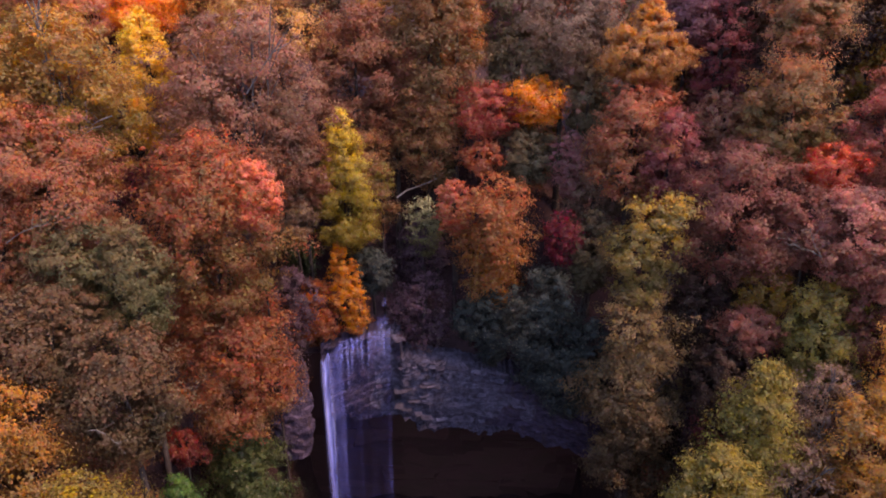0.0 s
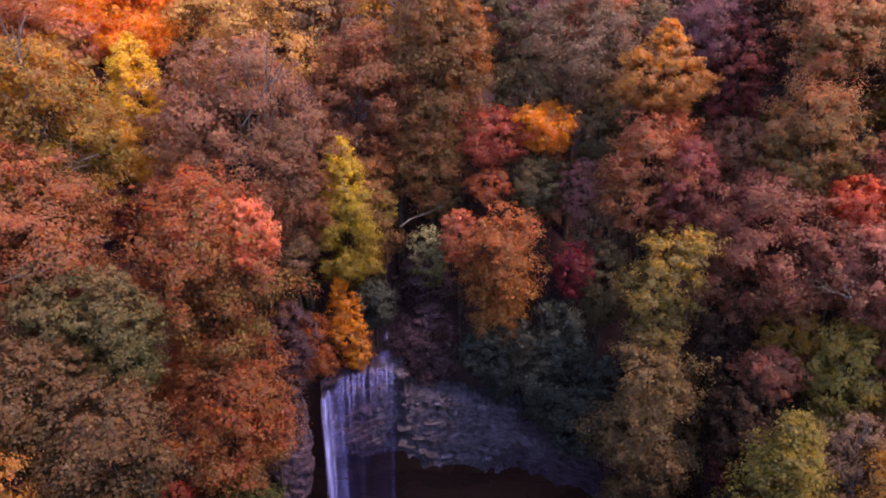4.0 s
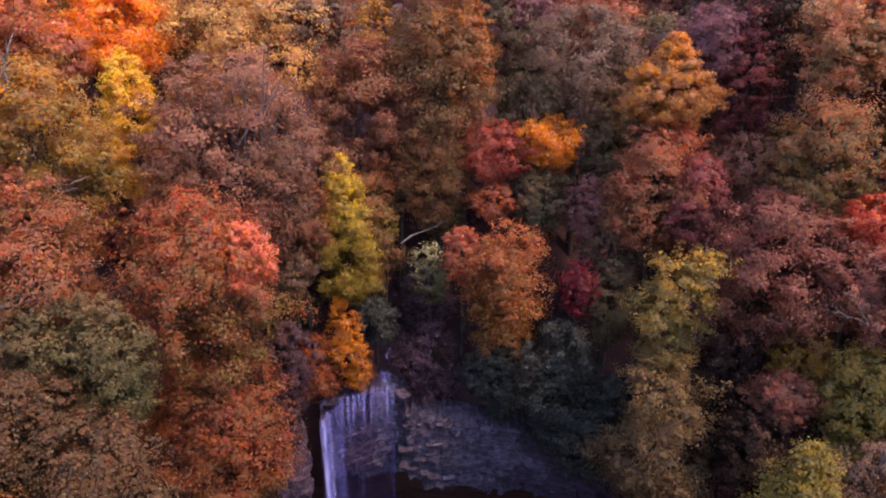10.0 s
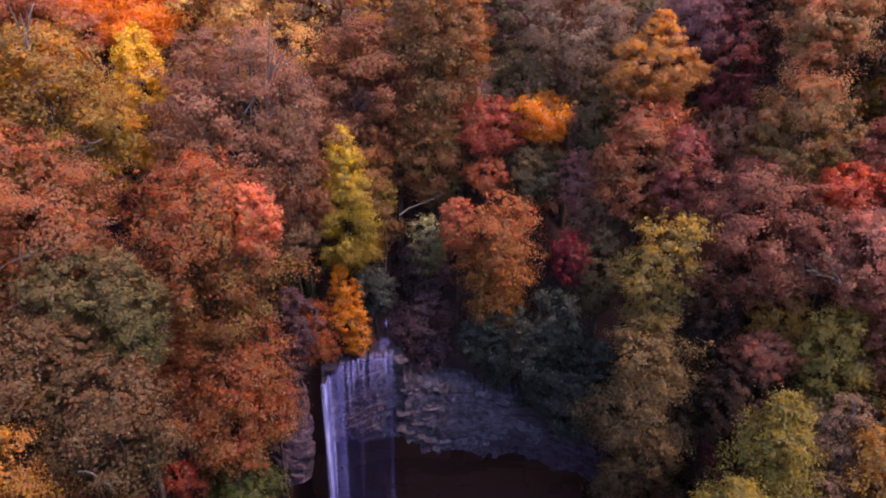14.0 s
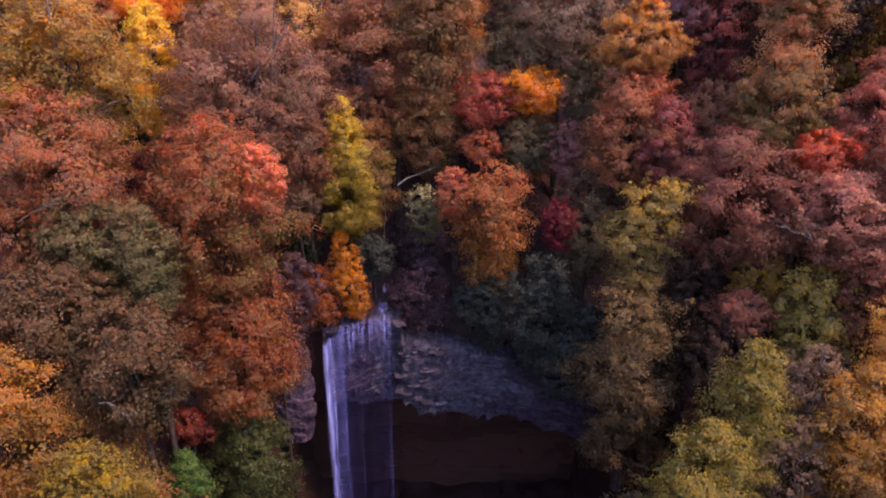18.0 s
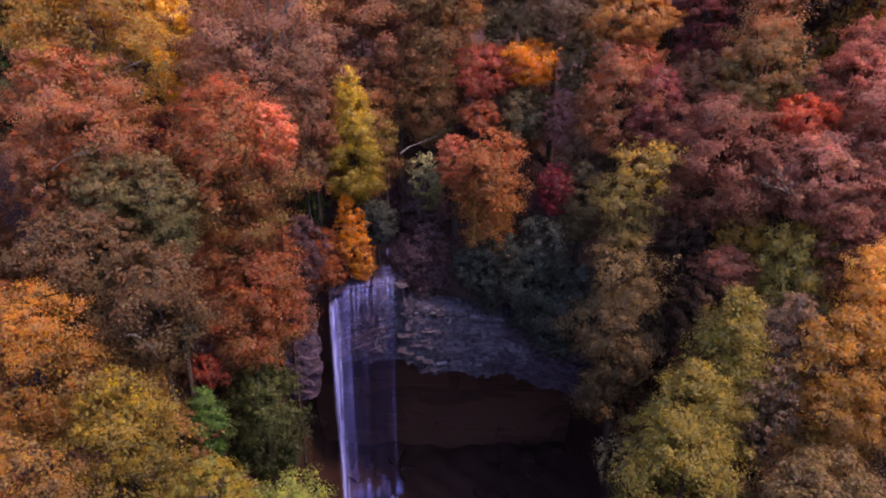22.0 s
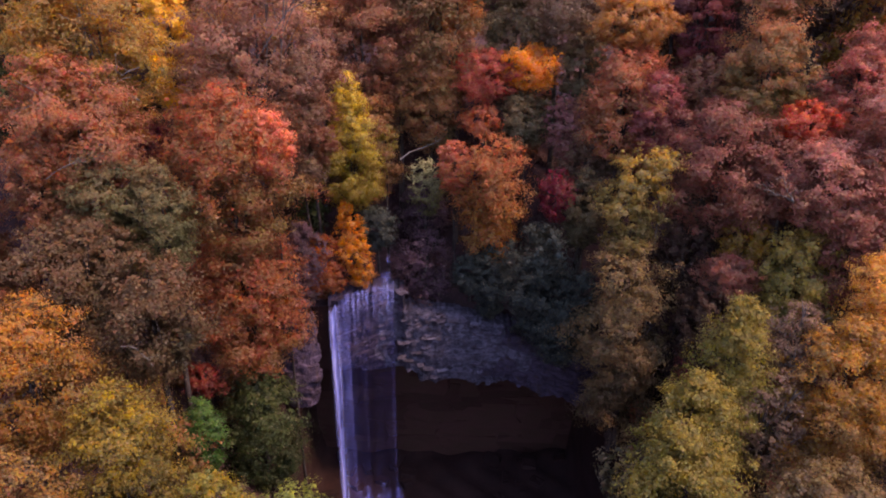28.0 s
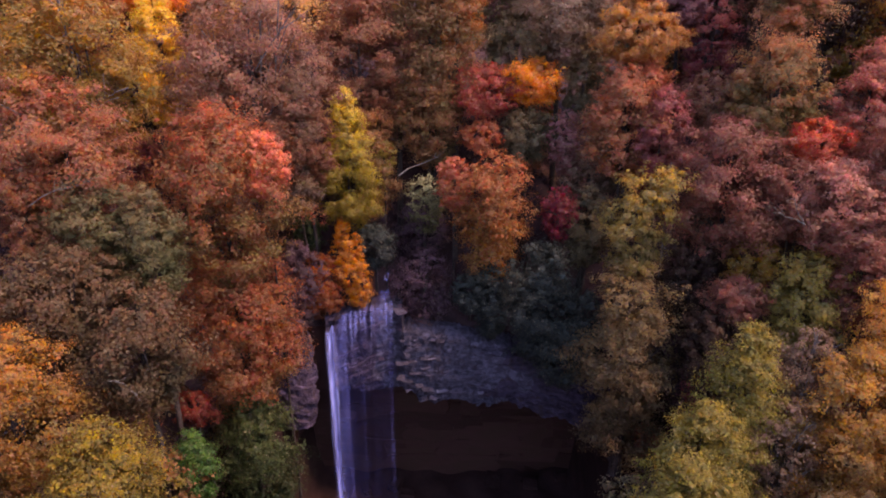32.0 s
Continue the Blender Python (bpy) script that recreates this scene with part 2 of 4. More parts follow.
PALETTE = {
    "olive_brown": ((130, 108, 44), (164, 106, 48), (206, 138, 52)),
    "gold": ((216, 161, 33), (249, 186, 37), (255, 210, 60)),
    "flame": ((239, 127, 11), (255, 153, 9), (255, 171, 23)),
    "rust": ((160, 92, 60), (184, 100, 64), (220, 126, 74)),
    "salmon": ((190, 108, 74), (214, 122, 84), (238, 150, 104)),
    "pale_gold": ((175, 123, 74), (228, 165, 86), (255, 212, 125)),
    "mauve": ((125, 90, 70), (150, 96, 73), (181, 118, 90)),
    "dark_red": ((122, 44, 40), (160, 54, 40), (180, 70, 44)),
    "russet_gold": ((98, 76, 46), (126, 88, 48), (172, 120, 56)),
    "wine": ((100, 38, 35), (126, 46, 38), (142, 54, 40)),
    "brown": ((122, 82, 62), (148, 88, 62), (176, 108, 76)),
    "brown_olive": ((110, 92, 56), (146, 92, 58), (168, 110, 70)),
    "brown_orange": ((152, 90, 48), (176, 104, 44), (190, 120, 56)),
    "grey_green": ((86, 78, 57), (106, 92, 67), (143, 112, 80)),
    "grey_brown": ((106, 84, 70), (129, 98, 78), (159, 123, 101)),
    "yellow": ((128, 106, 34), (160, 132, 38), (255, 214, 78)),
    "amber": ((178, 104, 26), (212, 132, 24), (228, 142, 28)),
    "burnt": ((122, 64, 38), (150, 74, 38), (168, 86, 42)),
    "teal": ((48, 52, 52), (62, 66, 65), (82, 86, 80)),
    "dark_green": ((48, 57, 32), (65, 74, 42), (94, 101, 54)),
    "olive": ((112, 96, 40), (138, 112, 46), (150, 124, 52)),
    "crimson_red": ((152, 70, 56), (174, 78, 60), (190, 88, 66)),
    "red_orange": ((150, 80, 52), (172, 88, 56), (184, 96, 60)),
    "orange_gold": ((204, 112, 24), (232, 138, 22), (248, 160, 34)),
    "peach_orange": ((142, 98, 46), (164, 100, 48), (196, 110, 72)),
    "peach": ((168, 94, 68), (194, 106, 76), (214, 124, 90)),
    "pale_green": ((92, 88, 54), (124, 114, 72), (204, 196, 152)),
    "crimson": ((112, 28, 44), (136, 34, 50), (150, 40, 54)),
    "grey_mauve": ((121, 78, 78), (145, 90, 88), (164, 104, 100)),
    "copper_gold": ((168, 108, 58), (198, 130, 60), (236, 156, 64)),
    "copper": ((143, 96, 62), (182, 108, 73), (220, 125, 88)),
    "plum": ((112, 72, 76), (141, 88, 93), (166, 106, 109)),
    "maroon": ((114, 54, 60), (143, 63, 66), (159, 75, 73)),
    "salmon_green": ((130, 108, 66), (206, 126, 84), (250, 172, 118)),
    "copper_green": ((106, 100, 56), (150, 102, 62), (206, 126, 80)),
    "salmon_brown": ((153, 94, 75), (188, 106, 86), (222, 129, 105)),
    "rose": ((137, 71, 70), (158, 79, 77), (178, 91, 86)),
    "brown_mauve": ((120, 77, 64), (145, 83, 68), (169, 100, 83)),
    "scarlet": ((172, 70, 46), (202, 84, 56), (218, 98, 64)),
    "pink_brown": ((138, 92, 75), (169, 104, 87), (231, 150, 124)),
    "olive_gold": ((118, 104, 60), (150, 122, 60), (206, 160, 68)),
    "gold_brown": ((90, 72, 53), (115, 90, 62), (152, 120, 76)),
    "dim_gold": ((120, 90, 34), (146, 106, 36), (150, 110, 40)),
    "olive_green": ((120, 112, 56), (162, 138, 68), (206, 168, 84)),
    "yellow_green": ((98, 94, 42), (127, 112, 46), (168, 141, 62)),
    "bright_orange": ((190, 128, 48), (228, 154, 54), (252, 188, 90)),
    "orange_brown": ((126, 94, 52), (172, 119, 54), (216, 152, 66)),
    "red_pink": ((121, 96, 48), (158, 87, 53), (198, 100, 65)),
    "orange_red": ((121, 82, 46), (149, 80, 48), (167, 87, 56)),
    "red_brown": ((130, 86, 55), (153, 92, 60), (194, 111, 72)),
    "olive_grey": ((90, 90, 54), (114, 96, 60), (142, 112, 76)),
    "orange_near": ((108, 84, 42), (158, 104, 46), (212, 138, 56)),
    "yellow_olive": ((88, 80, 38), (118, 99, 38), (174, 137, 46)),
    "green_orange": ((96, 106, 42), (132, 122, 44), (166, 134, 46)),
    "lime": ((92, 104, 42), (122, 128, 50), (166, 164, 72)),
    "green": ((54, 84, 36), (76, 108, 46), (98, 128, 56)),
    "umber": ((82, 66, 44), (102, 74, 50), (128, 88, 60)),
    # bright pink of a sunlit crown edge
    "rim_light_pink": ((194, 100, 68), (222, 118, 79), (246, 146, 101)),
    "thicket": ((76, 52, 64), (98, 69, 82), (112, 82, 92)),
    # leaves with the darkness of shaded gaps put into their colour
    "shade_brown": ((56, 38, 35), (74, 50, 43), (88, 60, 50)),
}
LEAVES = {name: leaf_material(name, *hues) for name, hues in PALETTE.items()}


# ---- mesh builders ----
def mesh_of(name, verts, quads, material, smooth=False):
    """One mesh from arrays of corners and faces that all have as many corners."""
    verts, quads = np.asarray(verts, dtype=np.float32), np.asarray(quads, dtype=np.int32)
    me = bpy.data.meshes.new(name)
    me.vertices.add(len(verts))
    me.vertices.foreach_set("co", verts.ravel())
    me.loops.add(quads.size)
    me.loops.foreach_set("vertex_index", quads.ravel())
    me.polygons.add(len(quads))
    me.polygons.foreach_set("loop_start", np.arange(0, quads.size, quads.shape[1], dtype=np.int32))
    me.polygons.foreach_set("use_smooth", np.full(len(quads), smooth))
    me.update(calc_edges=True)
    me.materials.append(material)
    return me


def part(name, me, parent, label=""):
    ob = new(name, me)
    ob.parent = parent
    return tagged(ob, label)


def tube(path, radii, sides=7):
    """Corners and faces of a closed tapered tube along a path."""
    path, rings, quads = [Vector(p) for p in path], [], []
    for i, p in enumerate(path):
        way = (path[min(i + 1, len(path) - 1)] - path[max(i - 1, 0)]).normalized()
        a = way.orthogonal().normalized()
        b = way.cross(a)
        for k in range(sides):
            w = 2 * math.pi * k / sides
            rings.append(p + (a * math.cos(w) + b * math.sin(w)) * radii[i] * (1 + 0.12 * math.sin(3 * w + i)))
    for i in range(len(path) - 1):
        for k in range(sides):
            j = (k + 1) % sides
            quads.append((i * sides + k, i * sides + j, (i + 1) * sides + j, (i + 1) * sides + k))
    return rings, quads


def joined(pieces):
    verts, quads = [], []
    for v, q in pieces:
        quads.extend(tuple(c + len(verts) for c in f) for f in q)
        verts.extend(v)
    return verts, quads


def reach(shape, h):
    """How wide a crown is at height h (-1 bottom to 1 top), against its full half width."""
    ball = np.sqrt(np.clip(1 - h * h, 0.02, 1))
    if shape == "cone":
        return np.clip(0.12 + 1.0 * (1 - h) / 2, 0, 1) * np.clip((h + 1) * 2.5, 0.45, 0.97)
    if shape == "poplar":
        return np.clip(0.30 + 0.75 * (1 - h) / 2, 0, 1) * np.clip((1 - h) * 5, 0.4, 1) * np.clip((h + 1) * 3, 0.5, 1)
    if shape == "hang":
        return np.clip(ball ** 0.5, 0.3, 1) * (0.86 + 0.14 * np.cos(9 * h)) * (1 + 0.4 * np.minimum(h, 0))
    if shape in ("column", "hook"):
        return np.clip(ball ** 0.4, 0.35, 1) * (0.86 + 0.14 * np.cos(7 * h))
    if shape == "tall":
        return ball ** 0.75 * (0.85 - 0.15 * h)
    return ball ** 0.8 * np.where(h < 0, 1 - 0.12 * h * h, 1.0)


def unit(v):
    return v / (np.linalg.norm(v, axis=-1, keepdims=True) + 1e-6)


def leaf_cloud(rng, centres, sizes, outward, count, leaf, flat=0.72, bridged=True):
    """Leaves in many twig tufts, which sit on the upper and outer side of each bough."""
    tufts = 7
    m = len(centres) * tufts
    home = np.repeat(np.arange(len(centres)), tufts)
    out = unit(outward[home] + np.array((0, 0, 0.45)))
    way = unit(rng.normal(size=(m, 3)))
    back = np.sum(way * out, axis=1) < -0.3
    way[back] *= -1
    big = sizes[home][:, None]
    ray = outward[home] * np.array((1, 1, 0.4))
    spot = centres[home] + way * big * rng.uniform(0.45, 1.05, (m, 1)) * np.array((1.1, 1.1, flat))
    spot += ray * np.clip(np.sum(way * ray, axis=1), 0, 1)[:, None] * big * rng.uniform(0.1, 0.7, (m, 1))
    tuft = sizes[home] * rng.uniform(0.3, 0.62, m)
    which = rng.choice(m, count, p=tuft ** 2 / np.sum(tuft ** 2))
    turn = unit(rng.normal(size=(count, 3)) + way[which] * 0.35)
    inner = rng.random(count) < 0.36       # larger leaves that fill the bough
    at = spot[which] + turn * tuft[which][:, None] * (0.25 + 0.95 * rng.beta(2.4, 1.6, count))[:, None] * np.array((1.1, 1.1, 0.8))
    core = centres[home[which]] + turn * big[which] * rng.uniform(0.1, 0.75, (count, 1)) * np.array((1, 1, flat))
    if bridged:                            # and those that close the gaps between neighbouring boughs
        near = (home[which] + rng.choice((5, 8, 13), count)) % len(centres)
        far = np.linalg.norm(centres[near] - centres[home[which]], axis=1) < 3.2 * sizes[home[which]]
        link = centres[home[which]] + (centres[near] - centres[home[which]]) * rng.uniform(0.15, 0.85, (count, 1)) + turn * big[which] * 0.3
        core = np.where((far & (rng.random(count) < 0.5))[:, None], link, core)
    at = np.where(inner[:, None], core, at)
    normal = unit(turn * 0.55 + way[which] * 0.45 + outward[home[which]] * 0.35 + np.array((0, 0, 0.3)) + rng.normal(size=(count, 3)) * 0.22)
    side = unit(np.cross(normal, rng.normal(size=(count, 3))))
    along = np.cross(normal, side)
    size = (leaf * np.where(inner, rng.uniform(1.15, 1.8, count), rng.uniform(0.45, 1.05, count)))[:, None]
    verts = np.empty((count, 3, 3))
    verts[:, 0] = at - along * size * 0.62
    verts[:, 1] = at + side * size * 0.6 + along * size * 0.3
    verts[:, 2] = at - side * size * rng.uniform(0.3, 0.6, (count, 1)) + along * size * 0.5
    return verts.reshape(-1, 3), np.arange(count * 3).reshape(-1, 3)


SPECS, TREE_COUNT = [], [0]


def tree(x, y, zc, r, rz, shape, palette, label, stem=3.5, leaf=0.172, thick=1.0, bare=0, lean=0.0, behind=0.0):
    """Notes a tree: its crown's middle at x, y, zc, half width r and half height rz; stem: bare trunk below the crown, about;
    behind: how far the trunk's foot stands up the slope from the crown."""
    SPECS.append((x, y, zc, r, rz, shape, palette, label, stem, leaf, thick, bare, lean, behind))


def plant(base, over, x, y, zc, r, rz, shape, palette, label, stem, leaf, thick, bare, lean):
    """Builds a noted tree on the ground at height base."""
    TREE_COUNT[0] += 1
    rng = np.random.default_rng(TREE_COUNT[0])
    thing = new("tree")
    thing.location = (x, y + over, base)
    tagged(thing, label, "tree", "trees of the autumn forest")
    if leaf < 0.2 and r < 2.8:
        leaf *= 0.87
    mid = zc - base
    # boughs of uneven size, on the skins of several heads and inside them
    bough = np.clip((0.11 if shape == "cone" else 0.19) * r, 0.36, 0.9)
    n = int(np.clip(3.4 * r * rz / bough ** 2, 26, 230))
    h = np.clip(np.linspace(-0.97, 0.97, n) + rng.normal(size=n) * 0.06, -0.98, 0.98)
    angle = np.arange(n) * 2.39996 + rng.normal(size=n) * 0.35
    sizes = bough * np.exp(rng.normal(size=n) * 0.36) * (np.clip(1.0 - 0.45 * h, 0.5, 1) if shape in ("cone", "poplar") else np.where(h > 0.7, 0.75, 1))
    lobes = 1 + (0.05 if shape == "cone" else 0.12) * np.sin(3 * angle + 5 * h + TREE_COUNT[0]) + 0.07 * np.sin(5 * angle - 8 * h)
    wide = reach(shape, h) * r * lobes
    dist = np.clip(wide * 1.06 - sizes * 0.7, 0.05, None) * np.where(rng.random(n) < 0.8, rng.uniform(0.7, 1.16, n), rng.uniform(0.2, 0.8, n))
    tall = mid + h * np.clip(rz - sizes * 0.6, 0.3, None)
    shift = 0.5 * r * np.clip(h - 0.1, 0, 1) if shape == "hook" else lean * h * r
    centres = np.stack([np.cos(angle) * dist + shift, np.sin(angle) * dist * 0.85 - over, tall], axis=1)
    outward = np.stack([np.cos(angle) * dist / r, np.sin(angle) * dist / r, h * 0.8], axis=1)
    if shape in ("round", "column", "tall", "hang") and r > 2.8:
        # several heads that bulge out of the crown
        m = int(np.clip(r * 1.1 + rz * 0.4, 4, 9))
        lh = np.linspace(-0.55, 0.72, m) + rng.normal(size=m) * 0.08
        la = np.arange(m) * 2.39996 + rng.uniform(0, 6) + rng.normal(size=m) * 0.4
        width = np.clip(reach(shape, lh), 0.55, 1)
        lr = r * rng.uniform(0.34, 0.52, m)
        ld = np.clip(r * width * rng.uniform(0.92, 1.08, m) - lr, 0.05, None)
        lz = np.minimum(lr * rng.uniform(0.8, 1.15, m), rz * 0.6)
        heads = np.stack([np.cos(la) * ld + lean * lh * r, np.sin(la) * ld * 0.85 - over, mid + np.sign(lh) * np.minimum(np.abs(lh) * rz, np.clip(rz * 1.03 - lz, 0.1, None))], axis=1)
        k = int(n * 0.9)
        pick = rng.choice(m, k, p=lr ** 2 / np.sum(lr ** 2))
        way = rng.normal(size=(k, 3))
        way /= np.linalg.norm(way, axis=1)[:, None]
        puff = bough * np.exp(rng.normal(size=k) * 0.4) * 0.85
        far = np.stack([lr[pick], lr[pick] * 0.9, lz[pick]], axis=1)
        centres = np.concatenate([centres, heads[pick] + way * np.clip(far - puff[:, None] * 0.55, 0.05, None) * rng.uniform(0.6, 1.1, (k, 1))])
        outward = np.concatenate([outward, way + (heads[pick] - np.array((0, -over, mid))) / r * 0.5])
        sizes = np.concatenate([sizes, puff])
        n += k
    outward /= np.linalg.norm(outward, axis=1)[:, None] + 1e-6
    area = 4 * math.pi * r * (r + rz) / 2
    count = int(np.clip(thick * 2.2 * area / (leaf * leaf * 0.6), 2000, 36000 if leaf > 0.17 else 52000))
    verts, quads = leaf_cloud(rng, centres, sizes, outward, count, leaf)
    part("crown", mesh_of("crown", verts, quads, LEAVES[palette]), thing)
    # trunk and limbs
    girth = 0.045 * rz + 0.03
    sway = rng.normal(size=2) * 0.25
    top = mid + rz * 0.55
    path = [(sway[0] * math.sin(k * 1.3) * k / 5 + lean * r * max(0, k / 5 - 0.4), (0.25 * r - over) * k / 5 + sway[1] * k / 5, top * k / 5 - (0.6 if k == 0 else 0)) for k in range(6)]
    radii = [girth * f for f in (1.35, 1.0, 0.85, 0.68, 0.45, 0.18)]
    part("trunk", mesh_of("trunk", *tube(path, radii, 8), BARK, True), thing)
    fork = Vector(path[0]).lerp(Vector(path[5]), np.clip((mid - rz) / top, 0.15, 0.8))
    for k in range(4 + bare):
        goal = Vector(centres[rng.integers(0, n)]) + Vector((rng.normal() * 0.05 * r, rng.normal() * 0.05 * r, -0.05 * r))
        start = fork.lerp(Vector(path[5]), rng.uniform(0, 0.7))
        if k >= 4:
            goal = start + (goal - start) * 1.1 + Vector((0, -0.35 * r, 0))
        bend = start.lerp(goal, 0.5) + Vector((rng.normal() * 0.3, 0, -0.08 * (goal - start).length))
        twigs = []
        for j in range(3 if k < 4 else 7):
            a = bend.lerp(goal, rng.uniform(0.0, 0.9))
            b = a + (goal - start) * (0.12 if k < 4 else 0.3) + Vector(rng.normal(size=3)) * min(0.7, 0.13 * r)
            twigs.append(tube([a, a.lerp(b, 0.5) + Vector((0, 0, 0.12)), b], [0.075, 0.05, 0.02], 4))
        wood = GREY_BARK if k >= 4 else BARK
        stick = tube([start, bend, goal], [girth * (0.4 if k < 4 else 0.15), girth * (0.26 if k < 4 else 0.11), 0.03], 5)
        fine = leaf < 0.2        # the nearer trees have each twig as a piece of its own
        limb = part("bare_limb" if k >= 4 else "limb", mesh_of("limb", *(stick if fine else joined([stick] + twigs)), wood, True), thing)
        for twig in twigs if fine else ():
            part("twig", mesh_of("twig", *twig, wood, True), limb)
    return thing


# ---- trees ----
tree(-27.3, 49.1, 52.7, 5.4, 7.3, "round", "olive_brown", "large broad oak crown turning olive brown, thin at the edges", bare=6, leaf=0.15, thick=0.8)
tree(-24.8, 59.5, 53.0, 2.6, 6.3, "tall", "gold", "slender golden yellow maple high on the slope", leaf=0.168)
tree(-27.7, 65.4, 60.7, 4.7, 4.4, "round", "flame", "glowing orange maple on the upper slope", leaf=0.168)
tree(-35.4, 64.1, 60.0, 3.7, 4.5, "round", "rust", "russet oak on the upper slope", leaf=0.168)
tree(-30.1, 62.4, 58.6, 1.8, 2.5, "round", "salmon", "small salmon-leaved tree beside an orange maple", leaf=0.168)
tree(-18.7, 70.1, 58.8, 7.0, 7.2, "round", "pale_gold", "tall sunlit tree with pale gold leaves")
tree(-16.9, 58.2, 51.2, 7.0, 8.2, "round", "mauve", "wide mauve-brown oak crown with bare twigs", bare=5, leaf=0.168)
tree(-13.1, 77.6, 58.9, 3.0, 5.1, "round", "dark_red", "dark red tree deep in the slope")
tree(-8.7, 69.5, 51.9, 4.7, 7.2, "round", "brown", "brown oak above a yellow poplar")
tree(-1.0, 69.8, 55.0, 5.3, 10.2, "tall", "brown_olive", "tall brown and olive oak on the slope")
tree(1.4, 69.5, 57.4, 2.8, 5.5, "tall", "brown_orange", "brown orange crown beside an olive oak")
tree(5.1, 75.6, 59.0, 3.5, 5.6, "round", "grey_green", "grey-green tree on the upper slope")
tree(12.1, 71.1, 56.0, 5.5, 5.9, "round", "grey_brown", "grey-brown oak on the upper slope")
tree(7.9, 71.5, 51.5, 3.7, 6.4, "round", "grey_green", "grey-green tree behind a small orange tree")
tree(-9.4, 62.6, 43.5, 3.7, 7.1, "poplar", "yellow", "narrow yellow tulip poplar beside the stream", leaf=0.15)
tree(-9.2, 60.7, 33.2, 1.8, 4.9, "tall", "amber", "bright amber sapling hanging over the waterfall lip", thick=0.75, lean=-0.45)
tree(-12.3, 60.4, 31.0, 2.2, 3.7, "round", "burnt", "burnt orange sapling leaning over the cliff edge")
tree(-7.2, 63.2, 34.1, 2.1, 2.5, "round", "teal", "dark blue-green hemlock bush by the stream")
tree(-13.8, 62.8, 35.7, 1.5, 2.4, "round", "dark_green", "dark green rhododendron bush at the cliff edge")
tree(-6.1, 66.1, 42.6, 1.3, 2.0, "round", "olive", "small olive tree behind a yellow poplar")
tree(-1.5, 69.4, 46.4, 3.8, 5.9, "round", "brown_olive", "brown olive tree above the ravine")
tree(4.4, 68.3, 49.2, 3.6, 2.8, "round", "crimson_red", "layered red maple on the slope")
tree(3.9, 66.6, 44.8, 2.1, 1.8, "round", "red_orange", "small red-orange maple on the slope")
tree(8.8, 68.1, 50.0, 3.3, 2.5, "round", "orange_gold", "small layered golden orange maple", thick=0.7)
tree(4.9, 61.5, 37.9, 4.3, 6.9, "hang", "peach_orange", "orange maple hanging over the cliff", thick=0.68)
tree(1.1, 63.2, 40.7, 1.7, 2.9, "round", "peach", "peach-leaved branch tree above the ravine")
tree(-1.9, 66.0, 37.7, 1.9, 3.4, "round", "pale_green", "small pale green birch beside the ravine", thick=0.5, leaf=0.16)
tree(11.4, 61.2, 38.4, 1.9, 2.9, "round", "crimson", "deep crimson dogwood in shade", thick=0.65)
tree(12.3, 64.9, 44.5, 1.9, 3.4, "round", "grey_mauve", "grey mauve tree among brown oaks")
tree(8.6, 67.5, 44.7, 3.2, 2.9, "round", "grey_green", "grey-green undergrowth tree among oaks")
tree(14.1, 61.2, 37.0, 2.1, 4.4, "round", "grey_green", "grey-green tree standing in shade")
tree(4.9, 60.8, 29.3, 1.8, 4.6, "round", "teal", "dark teal hemlock over the cliff")
tree(9.8, 59.5, 29.1, 4.5, 7.0, "hang", "teal", "dark hemlock hanging over the rock overhang")
tree(2.9, 61.9, 29.5, 2.0, 2.6, "round", "teal", "dark hemlock bush at the cliff top")
tree(18.0, 63.4, 56.1, 4.8, 3.8, "cone", "copper_gold", "cone-shaped copper gold maple", leaf=0.168)
tree(17.3, 62.2, 47.3, 4.0, 6.1, "round", "copper", "copper-brown tree below a cone-shaped maple")
tree(24.8, 72.9, 57.7, 4.6, 4.4, "round", "plum", "plum-tinted oak on the upper slope")
tree(27.4, 70.8, 55.1, 2.7, 7.5, "round", "maroon", "maroon oak in deep shade")
tree(30.5, 60.7, 59.4, 3.4, 4.2, "round", "salmon_green", "salmon and green maple catching the light", leaf=0.16, thick=1.5)
tree(28.4, 57.2, 50.2, 3.6, 5.4, "round", "copper_green", "copper oak with green inner leaves", leaf=0.16, thick=1.5)
tree(36.5, 56.3, 48.9, 3.1, 4.8, "round", "salmon_brown", "salmon-brown oak on the slope", leaf=0.168)
tree(20.1, 59.8, 46.8, 2.6, 4.2, "round", "rose", "rose-red tree among brown oaks", leaf=0.168)
tree(25.0, 62.7, 48.6, 2.7, 3.5, "round", "mauve", "mauve-brown oak on the slope")
tree(25.0, 55.0, 42.8, 5.2, 6.5, "round", "brown_mauve", "large brown and mauve oak crown", leaf=0.168)
tree(31.2, 54.2, 47.1, 2.3, 2.2, "round", "scarlet", "small scarlet maple standing out of brown oaks", leaf=0.168)
tree(37.5, 49.7, 45.6, 4.7, 7.2, "round", "pink_brown", "pink-brown oak crown catching the light", leaf=0.15, thick=0.8)
tree(32.1, 49.6, 42.8, 3.9, 4.1, "round", "pink_brown", "pink-brown oak with bare grey twigs", leaf=0.168)
tree(16.9, 53.8, 40.3, 3.2, 5.2, "hook", "olive_gold", "leaning olive gold tree above the gorge", thick=0.75, leaf=0.168)
tree(17.0, 52.5, 26.4, 4.8, 10.4, "column", "gold_brown", "tall gold-brown tree column at the gorge side", thick=1.5, leaf=0.168)
